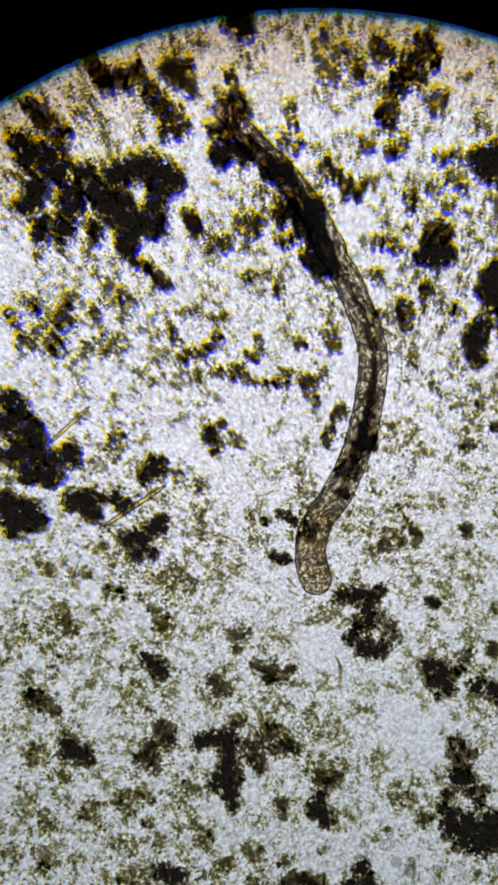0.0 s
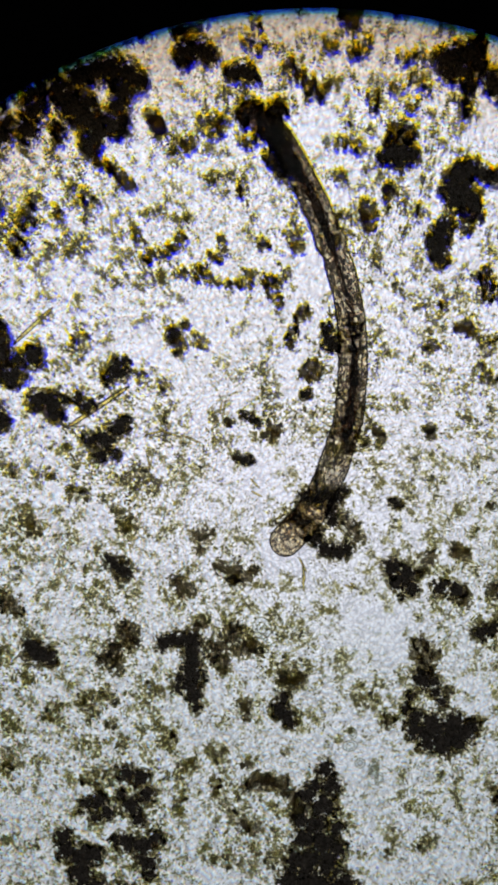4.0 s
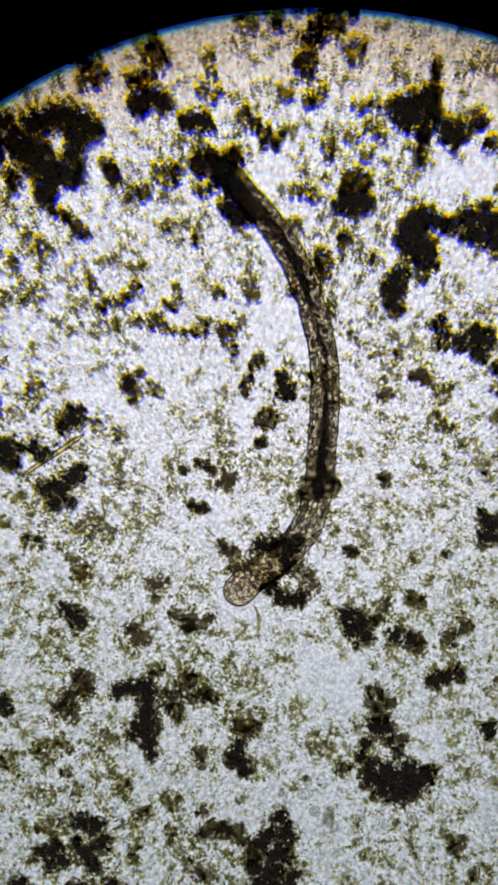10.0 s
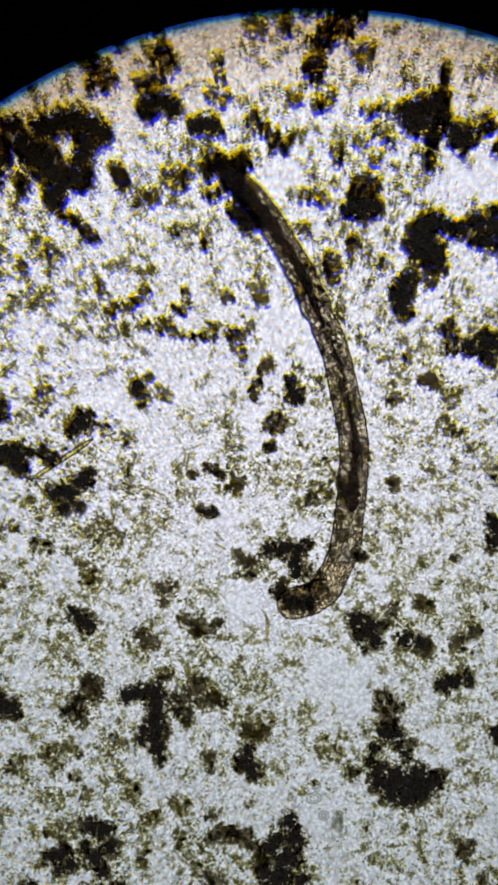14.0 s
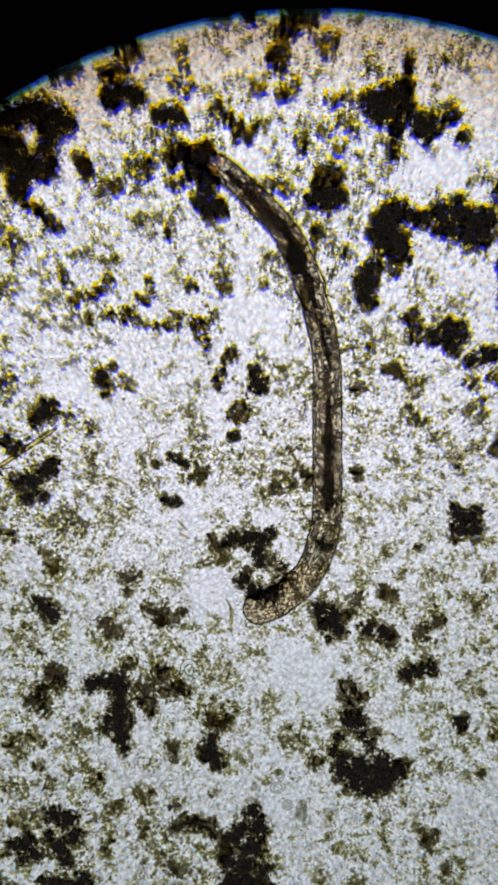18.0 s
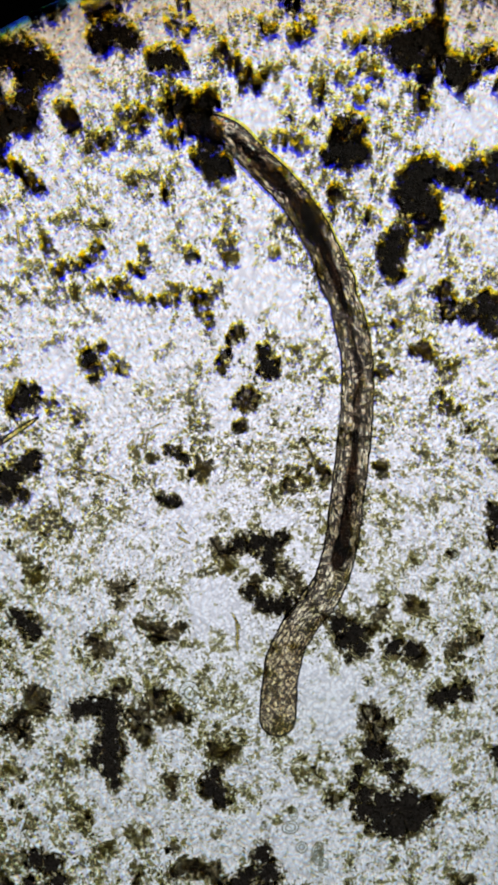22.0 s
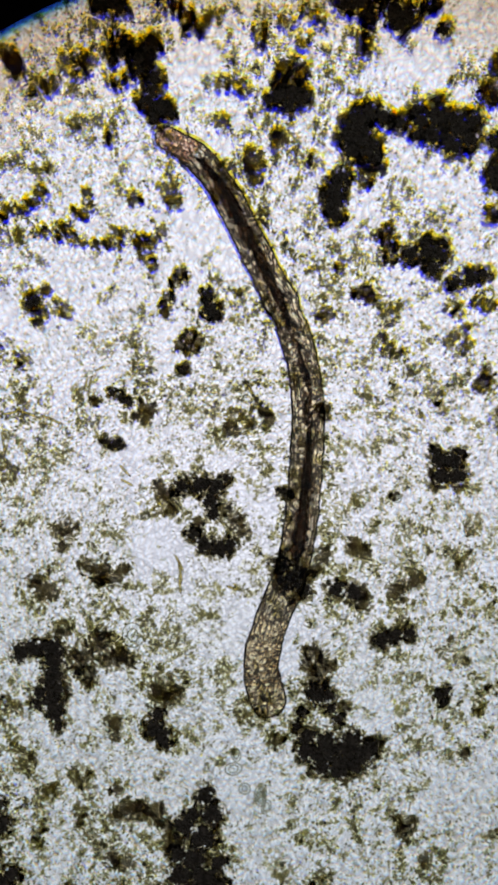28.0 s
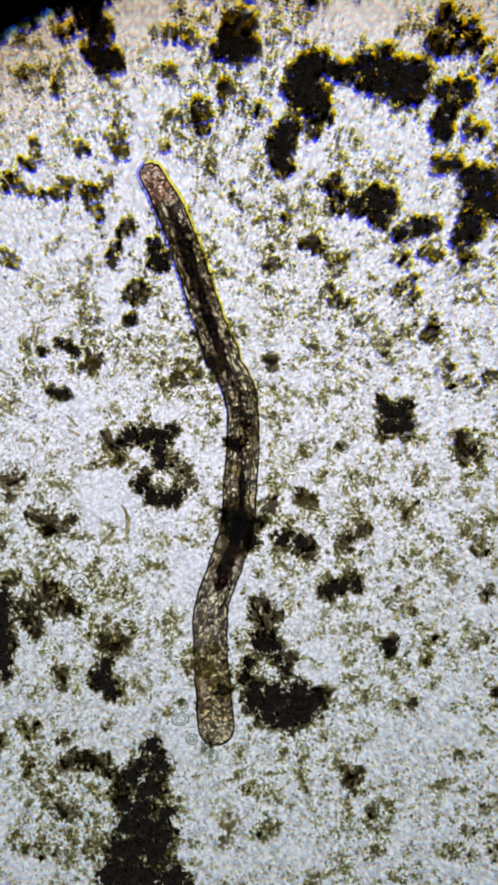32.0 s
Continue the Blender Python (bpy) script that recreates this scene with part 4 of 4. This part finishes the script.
def side_line(u0, side, where, thick, cap):
    """A tube along one side of the skin, painting its dark refracted outline or a colour fringe; at the ends it runs
    round half of the cap.
    """
    half = PITCH * 0.66
    line = [(girth(u0 + q / (PITCH * N)) * where, q) for q in np.linspace(-half, half, 5)]
    if cap:
        b, e = girth(u0 + cap * half / (PITCH * N)) * where, cap * half
        arc = [(b * math.cos(t), e + cap * b * 0.97 * math.sin(t)) for t in np.linspace(0.2, 1.57, 8)]
        line = line + arc if cap == 1 else arc[::-1] + line
    a = np.linspace(0, 2 * np.pi, 6, endpoint=False)
    v = []
    for i, (x, q) in enumerate(line):
        x0, q0 = line[max(0, i - 1)]
        x1, q1 = line[min(len(line) - 1, i + 1)]
        d = math.hypot(x1 - x0, q1 - q0) or 1.0
        nx, nq = (q1 - q0) / d, -(x1 - x0) / d
        v += [(side * (x + thick * math.cos(t) * nx), -(q + thick * math.cos(t) * nq), thick * math.sin(t)) for t in a]
    f = [(i * 6 + j, i * 6 + 6 + j, i * 6 + 6 + (j + 1) % 6, i * 6 + (j + 1) % 6) for i in range(len(line) - 1) for j in range(6)]
    return np.array(v) * U, f


def granules(u0, count, cap, long=1.0):
    """Grains of flesh scattered through a piece of the body."""
    g = girth(u0)
    low, high = -PITCH * 0.5 - (g * 0.7 if cap == -1 else 0), PITCH * 0.5 + (g * 0.7 if cap == 1 else 0)
    q = rng.uniform(low, high, count)
    room = np.where(np.abs(q) > PITCH * 0.5, np.sqrt(np.clip(1 - ((np.abs(q) - PITCH * 0.5) / (g * 0.95)) ** 2, 0, 1)), 1.0)
    x = rng.uniform(-0.9, 0.9, count)
    if long > 1:
        x = np.sign(x) * np.clip(np.abs(x), 0.22, 0.9)
    at = np.stack([x * g * room, -q, rng.uniform(-8, 8, count)], axis=1)
    return lumps(at, rng.uniform(0.8, 2.6 if long == 1 else 2.0, count) / long ** 0.35, long=long)


def gut_crumbs(u0, count):
    """Dark food in the gut."""
    q = rng.uniform(-PITCH * 0.52, PITCH * 0.52, count)
    wide = np.array([max(6.5, gut_width(u0 + d / (PITCH * N))) for d in q])
    x = gut_middle(u0) + rng.normal(0, 0.62, count) * wide
    x = np.clip(x, -0.8 * girth(u0), 0.8 * girth(u0))
    return lumps(np.stack([x, -q, rng.uniform(-5, 5, count)], axis=1), rng.uniform(1.8, 3.8, count), long=1.5)


segments = []
for i in range(N):
    u = (i + 0.5) / N
    cap = -1 if i == 0 else 1 if i == N - 1 else 0
    end = u > 0.9 or u < 0.05
    v, f, rest = rings(PITCH * 0.57, girth, u, cap=cap)
    seg = part("body_ring", fast_mesh("body_ring", v, f, M["head" if u < 0.05 else "bulb" if u > 0.86 else "hide"], rest, smooth=True), worm)
    if 0.058 < u < 0.765:
        holder = seg
        if gut_width(u) > 5.5:
            holder = part("gut", fast_mesh("gut", *food_mass(u), M["food"]), seg, "dark food in the gut")
        tagged(part("food_grit", fast_mesh("food_grit", *gut_crumbs(u, 14), M["food"]), holder), kind="stuff")
    # dark tubes stand in for the edge darkening that refraction gives the body
    for side in (-1, 1):
        part("skin_edge", fast_mesh("skin_edge", *side_line(u, side, 0.965, 1.7, cap), M["edge"], smooth=True), seg, "dark line painting the skin's refracted edge")
    # tubes painting the lens's yellow and violet colour fringe beside the skin
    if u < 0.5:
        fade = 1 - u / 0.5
        for side, tone, label in ((1, "yellow", "yellow lens fringe painted along the skin"), (-1, "violet", "violet lens fringe painted along the skin")):
            part("fringe_tube", fast_mesh("fringe_tube", *side_line(u, side, 1.0 + 0.10 * fade, 1.0 + 3.4 * fade, cap), M[tone], smooth=True), seg, label)
    if not end:
        part("muscle_layer", fast_mesh("muscle_layer", *fibres(u), M["fibre"], smooth=True), seg)
    tagged(part("grain_layer", fast_mesh("grain_layer", *granules(u, 64 if end else 26, cap, 1.0 if end else 4.0), M["flesh"]), seg), kind="stuff")
    segments.append(seg)


def resample(points, count):
    """Places and headings of count pieces spread evenly along a smooth line through the points."""
    p = np.array(points, dtype=float)
    p = np.concatenate([[2 * p[0] - p[1]], p, [2 * p[-1] - p[-2]]])
    line = []
    for a, b, c, d in zip(p[:-3], p[1:-2], p[2:-1], p[3:]):
        for s in np.linspace(0, 1, 20, endpoint=False):
            line.append(0.5 * (2 * b + (c - a) * s + (2 * a - 5 * b + 4 * c - d) * s * s + (3 * b - a - 3 * c + d) * s ** 3))
    line.append(p[-2])
    line = np.array(line)
    run = np.concatenate([[0], np.cumsum(np.hypot(*np.diff(line, axis=0).T))])
    # the rounded ends reach a little past the outer pieces
    want = np.linspace(14, run[-1] - 30, count)
    x, y = np.interp(want, run, line[:, 0]), np.interp(want, run, line[:, 1])
    dx, dy = np.gradient(x), np.gradient(y)
    return x, y, np.degrees(np.arctan2(dx, -dy))


SPINE = []


def spine(t, *points):
    """The line of the worm's body at t seconds, from the head to the tail."""
    SPINE.append((t, *resample(points, N)))


def motions():
    spine(0, (-271, 783), (-214, 716), (-153, 654), (-96, 581), (-51, 491), (-6, 401), (27, 300), (22, 210), (-1, 109), (-40, 19), (-85, -49), (-96, -111), (-79, -178))
    spine(0.5, (-218, 667), (-150, 624), (-89, 570), (-42, 504), (-17, 427), (-2, 348), (3, 267), (-1, 185), (-17, 105), (-40, 26), (-68, -51), (-89, -129), (-80, -209))
    spine(1, (-162, 600), (-108, 585), (-57, 534), (-24, 467), (-7, 389), (4, 299), (7, 209), (-1, 131), (-24, 41), (-57, -49), (-85, -127), (-85, -195), (-68, -245))
    spine(1.5, (-174, 593), (-111, 551), (-64, 491), (-31, 423), (-12, 349), (-0, 274), (6, 197), (2, 121), (-10, 45), (-32, -28), (-53, -102), (-66, -177), (-71, -252))
    spine(2, (-172, 552), (-125, 529), (-68, 495), (-23, 439), (5, 366), (5, 276), (1, 186), (-4, 119), (-23, 40), (-35, -39), (-51, -118), (-68, -185), (-80, -275))
    spine(2.5, (-168, 564), (-93, 542), (-39, 484), (-8, 411), (9, 333), (10, 253), (9, 173), (2, 93), (-11, 14), (-24, -66), (-40, -145), (-58, -223), (-80, -296))
    spine(3, (-163, 572), (-107, 561), (-67, 493), (-28, 404), (-6, 314), (11, 213), (22, 112), (20, 11), (11, -79), (-6, -169), (-28, -225), (-62, -259), (-90, -276))
    spine(3.5, (-153, 572), (-89, 529), (-48, 459), (-12, 387), (17, 312), (38, 234), (52, 154), (53, 74), (46, -7), (30, -85), (7, -162), (-33, -231), (-90, -287))
    spine(5.5, (-186, 606), (-117, 556), (-61, 492), (-15, 420), (21, 342), (51, 261), (67, 177), (70, 91), (66, 5), (61, -80), (46, -165), (12, -242), (-42, -308))
    spine(6, (-219, 621), (-157, 593), (-90, 543), (-28, 458), (22, 369), (61, 279), (78, 189), (73, 99), (69, 9), (73, -80), (61, -170), (33, -249), (-11, -305))
    spine(6.5, (-223, 642), (-148, 593), (-90, 526), (-40, 451), (4, 373), (38, 291), (63, 205), (77, 116), (82, 27), (84, -63), (78, -152), (53, -237), (-5, -299))
    spine(7, (-214, 646), (-152, 618), (-96, 550), (-40, 472), (16, 404), (61, 314), (100, 224), (123, 135), (128, 45), (119, -45), (115, -135), (95, -213), (50, -275), (-18, -298))
    spine(7.5, (-172, 656), (-128, 570), (-94, 433), (-84, 298), (-60, 177), (9, 58), (70, -79), (104, -181), (67, -259), (9, -283))
    spine(8, (-140, 605), (-112, 555), (-95, 476), (-92, 386), (-84, 285), (-56, 195), (-17, 105), (28, 15), (68, -74), (88, -164), (79, -232), (28, -271), (-50, -260))
    spine(8.5, (-133, 591), (-104, 515), (-83, 436), (-63, 358), (-42, 279), (-16, 201), (8, 124), (33, 46), (56, -32), (74, -112), (70, -191), (22, -249), (-53, -267))
    spine(9, (-122, 565), (-93, 492), (-65, 402), (-32, 312), (2, 222), (30, 132), (58, 42), (81, -48), (92, -138), (75, -205), (30, -250), (-26, -245), (-77, -245))
    spine(9.5, (-132, 562), (-86, 498), (-48, 426), (-13, 352), (19, 276), (46, 199), (67, 119), (84, 39), (92, -42), (87, -123), (49, -190), (-20, -231), (-93, -262))
    spine(10, (-156, 568), (-100, 551), (-55, 501), (1, 433), (46, 354), (74, 276), (94, 186), (97, 96), (91, 6), (85, -73), (63, -151), (12, -213), (-44, -253), (-89, -298))
    spine(10.5, (-163, 586), (-84, 550), (-22, 487), (27, 414), (62, 332), (87, 248), (100, 160), (99, 72), (91, -17), (79, -104), (53, -188), (4, -258), (-49, -317))
    spine(11, (-170, 566), (-108, 561), (-41, 516), (15, 454), (60, 375), (100, 291), (126, 196), (130, 106), (128, 16), (128, -74), (128, -164), (105, -254), (49, -304), (-58, -319))
    spine(11.5, (-178, 601), (-93, 565), (-29, 497), (24, 420), (67, 336), (99, 249), (122, 158), (130, 65), (135, -29), (134, -123), (122, -215), (65, -286), (-25, -299))
    spine(12, (-173, 617), (-106, 597), (-38, 529), (18, 450), (63, 372), (108, 288), (139, 192), (147, 102), (149, 12), (147, -78), (144, -168), (125, -258), (63, -303), (-5, -280))
    spine(12.5, (-153, 597), (-77, 552), (-27, 478), (18, 400), (55, 318), (89, 235), (111, 148), (128, 60), (137, -29), (141, -118), (122, -203), (65, -262), (-20, -262))
    spine(13, (-122, 568), (-72, 506), (-21, 428), (29, 349), (69, 270), (101, 192), (126, 102), (144, 23), (147, -44), (139, -123), (108, -202), (52, -258), (-27, -258), (-83, -235))
    spine(13.5, (-124, 568), (-65, 505), (-17, 432), (26, 357), (62, 277), (96, 197), (117, 112), (133, 27), (134, -60), (124, -146), (96, -226), (44, -283), (-31, -297))
    spine(15.5, (-96, 560), (-29, 508), (23, 442), (68, 371), (101, 293), (131, 213), (145, 130), (151, 46), (144, -39), (137, -123), (123, -205), (92, -279), (26, -315))
    spine(16, (-84, 559), (-28, 520), (28, 458), (79, 385), (115, 295), (143, 205), (157, 115), (149, 25), (144, -65), (143, -144), (141, -206), (132, -262), (110, -304), (77, -329))
    spine(16.5, (-76, 552), (-7, 498), (47, 431), (89, 355), (118, 273), (139, 188), (151, 102), (148, 15), (144, -72), (138, -159), (122, -244), (71, -301), (-8, -324))
    spine(17, (-74, 554), (-23, 520), (39, 464), (95, 385), (131, 295), (155, 205), (166, 115), (157, 25), (148, -65), (142, -155), (140, -223), (118, -290), (56, -330), (-46, -352))
    spine(17.5, (-81, 563), (-14, 508), (44, 443), (88, 368), (120, 286), (141, 201), (152, 115), (150, 27), (147, -60), (141, -148), (121, -232), (65, -295), (-12, -335))
    spine(18, (-107, 578), (-45, 539), (17, 482), (73, 420), (112, 342), (137, 263), (155, 173), (157, 83), (157, -7), (157, -97), (152, -176), (124, -254), (67, -310), (0, -339))
    spine(18.5, (-77, 590), (-5, 538), (51, 470), (99, 396), (130, 313), (150, 227), (158, 139), (153, 51), (141, -37), (123, -123), (98, -208), (53, -283), (-1, -347))
    spine(19, (-58, 589), (-6, 555), (48, 500), (102, 432), (137, 358), (161, 279), (171, 201), (172, 122), (161, 43), (144, -35), (125, -104), (112, -173), (88, -242), (48, -296), (-11, -335))
    spine(19.5, (-62, 514), (8, 469), (64, 408), (108, 337), (140, 259), (165, 179), (176, 96), (177, 12), (165, -71), (147, -152), (109, -226), (51, -284), (-25, -319))
    spine(20, (-65, 476), (-16, 447), (38, 402), (87, 348), (127, 269), (156, 191), (178, 112), (186, 43), (178, -26), (171, -94), (161, -163), (137, -232), (87, -296), (19, -335), (-40, -358))
    spine(20.5, (-70, 468), (-5, 421), (49, 362), (93, 294), (125, 220), (152, 144), (164, 65), (164, -16), (152, -96), (134, -174), (100, -246), (52, -308), (-11, -350))
    spine(21, (-119, 466), (-65, 442), (-11, 397), (38, 348), (83, 284), (117, 220), (147, 151), (168, 73), (166, -6), (159, -85), (151, -154), (137, -232), (122, -296), (68, -331), (28, -321))
    spine(21.5, (-111, 507), (-33, 462), (31, 398), (86, 326), (124, 244), (154, 159), (168, 70), (164, -20), (151, -110), (127, -197), (88, -277), (43, -353), (-11, -412))
    spine(22, (-123, 544), (-55, 525), (-0, 475), (54, 421), (98, 357), (132, 284), (159, 205), (174, 126), (174, 47), (167, -31), (157, -110), (147, -189), (123, -267), (73, -336), (44, -405), (34, -518))
    spine(22.5, (-104, 532), (-31, 478), (29, 408), (79, 332), (113, 246), (138, 157), (151, 66), (149, -25), (136, -117), (114, -206), (79, -291), (50, -378), (61, -467))
    spine(23, (-83, 497), (-29, 467), (30, 408), (84, 344), (118, 266), (143, 177), (158, 98), (160, 20), (153, -59), (140, -138), (125, -207), (104, -275), (84, -344), (79, -413))
    spine(23.5, (-81, 495), (-14, 444), (42, 380), (88, 310), (122, 232), (146, 151), (158, 68), (157, -16), (145, -100), (127, -182), (102, -263), (91, -344), (111, -423))
    spine(24, (-67, 493), (-17, 468), (32, 414), (81, 355), (121, 291), (150, 212), (162, 133), (170, 54), (162, -24), (158, -103), (152, -172), (142, -241), (126, -310), (126, -379), (165, -433), (204, -477))
    spine(24.5, (-63, 490), (2, 437), (55, 371), (100, 300), (132, 221), (155, 140), (167, 57), (171, -27), (165, -112), (154, -195), (135, -278), (125, -359), (151, -431))
    spine(25, (-67, 482), (-12, 447), (47, 373), (91, 299), (126, 220), (153, 141), (175, 62), (187, -16), (193, -95), (190, -174), (178, -253), (155, -322), (136, -391), (139, -450))
    spine(25.5, (-85, 423), (-25, 367), (27, 303), (73, 235), (115, 164), (152, 91), (172, 11), (174, -70), (165, -151), (145, -230), (119, -308), (99, -387), (111, -467))
    spine(27.5, (-67, 413), (3, 360), (55, 290), (100, 215), (138, 136), (168, 53), (185, -33), (189, -121), (187, -208), (174, -295), (151, -380), (127, -464), (127, -551))
    spine(28, (-62, 418), (-7, 384), (42, 324), (81, 250), (121, 171), (155, 102), (180, 24), (190, -55), (188, -134), (182, -213), (172, -292), (155, -361), (126, -430), (108, -509), (126, -588))
    spine(28.4, (-44, 386), (16, 323), (68, 252), (113, 176), (155, 99), (182, 15), (198, -71), (197, -159), (188, -247), (173, -334), (147, -418), (125, -503), (124, -590))
    spine(28.7, (-37, 357), (17, 292), (66, 222), (114, 152), (157, 79), (191, 1), (206, -82), (206, -167), (190, -251), (171, -334), (146, -415), (123, -497), (114, -581))
    spine(29, (-9, 305), (35, 256), (84, 182), (134, 113), (173, 44), (198, -26), (215, -104), (216, -183), (203, -262), (188, -331), (163, -410), (144, -479), (129, -539), (129, -603))
    spine(29.3, (26, 287), (70, 221), (109, 152), (144, 81), (173, 8), (192, -69), (199, -148), (197, -227), (183, -306), (162, -383), (138, -458), (127, -537), (128, -616))
    spine(29.6, (17, 298), (63, 231), (100, 159), (135, 85), (166, 10), (191, -68), (202, -149), (202, -230), (186, -310), (163, -388), (140, -466), (129, -547), (131, -629))
    spine(30, (5, 298), (49, 243), (84, 164), (108, 95), (138, 16), (168, -53), (184, -132), (192, -211), (187, -280), (173, -359), (143, -428), (136, -497), (133, -566), (133, -645))
    spine(30.5, (4, 297), (58, 231), (103, 161), (140, 85), (173, 7), (195, -74), (204, -158), (201, -242), (185, -325), (162, -406), (141, -488), (129, -571), (129, -655))
    spine(31, (8, 308), (58, 258), (107, 189), (147, 125), (181, 46), (206, -23), (216, -102), (221, -181), (213, -250), (203, -319), (186, -388), (161, -467), (132, -546), (120, -615), (132, -684))
    spine(31.4, (5, 300), (61, 232), (109, 160), (149, 82), (181, 1), (204, -84), (206, -171), (197, -259), (178, -344), (152, -428), (126, -511), (120, -598), (125, -686))
    spine(32, (7, 268), (46, 194), (76, 115), (101, 36), (130, -43), (165, -122), (170, -201), (165, -280), (160, -350), (140, -419), (116, -488), (113, -557), (118, -636), (125, -725))
    for i, seg in enumerate(segments):
        walk(seg, [(t, pose((x[i] - WORM_AT[0]) * U, (y[i] - WORM_AT[1]) * U, 0, 0, 0, a[i])) for t, x, y, a in SPINE])
    # crumbs that the tail drags to and fro
    home = dragged.location.copy()
    walk(dragged, [(t, Matrix.Translation(home + Vector((x, y, 0)) * U)) for t, x, y in (
        (0, 72, -48), (2, 70, -50), (3, 55, -50), (6, -32, 4), (9, -38, 2), (11, -30, 0), (13, -26, -14), (16, -4, 0), (20, 0, 0), (32, 0, 0))])
    walk(lamp, [(t, pose(x * U, y * U, -900 * U)) for t, x, y, s in GLIDE])
    walk(eyepiece, [(t, pose((x + 136 * STOP_K) * U, (y - 292 * STOP_K) * U, STOP_Z * U)) for t, x, y, s in GLIDE])


motions()
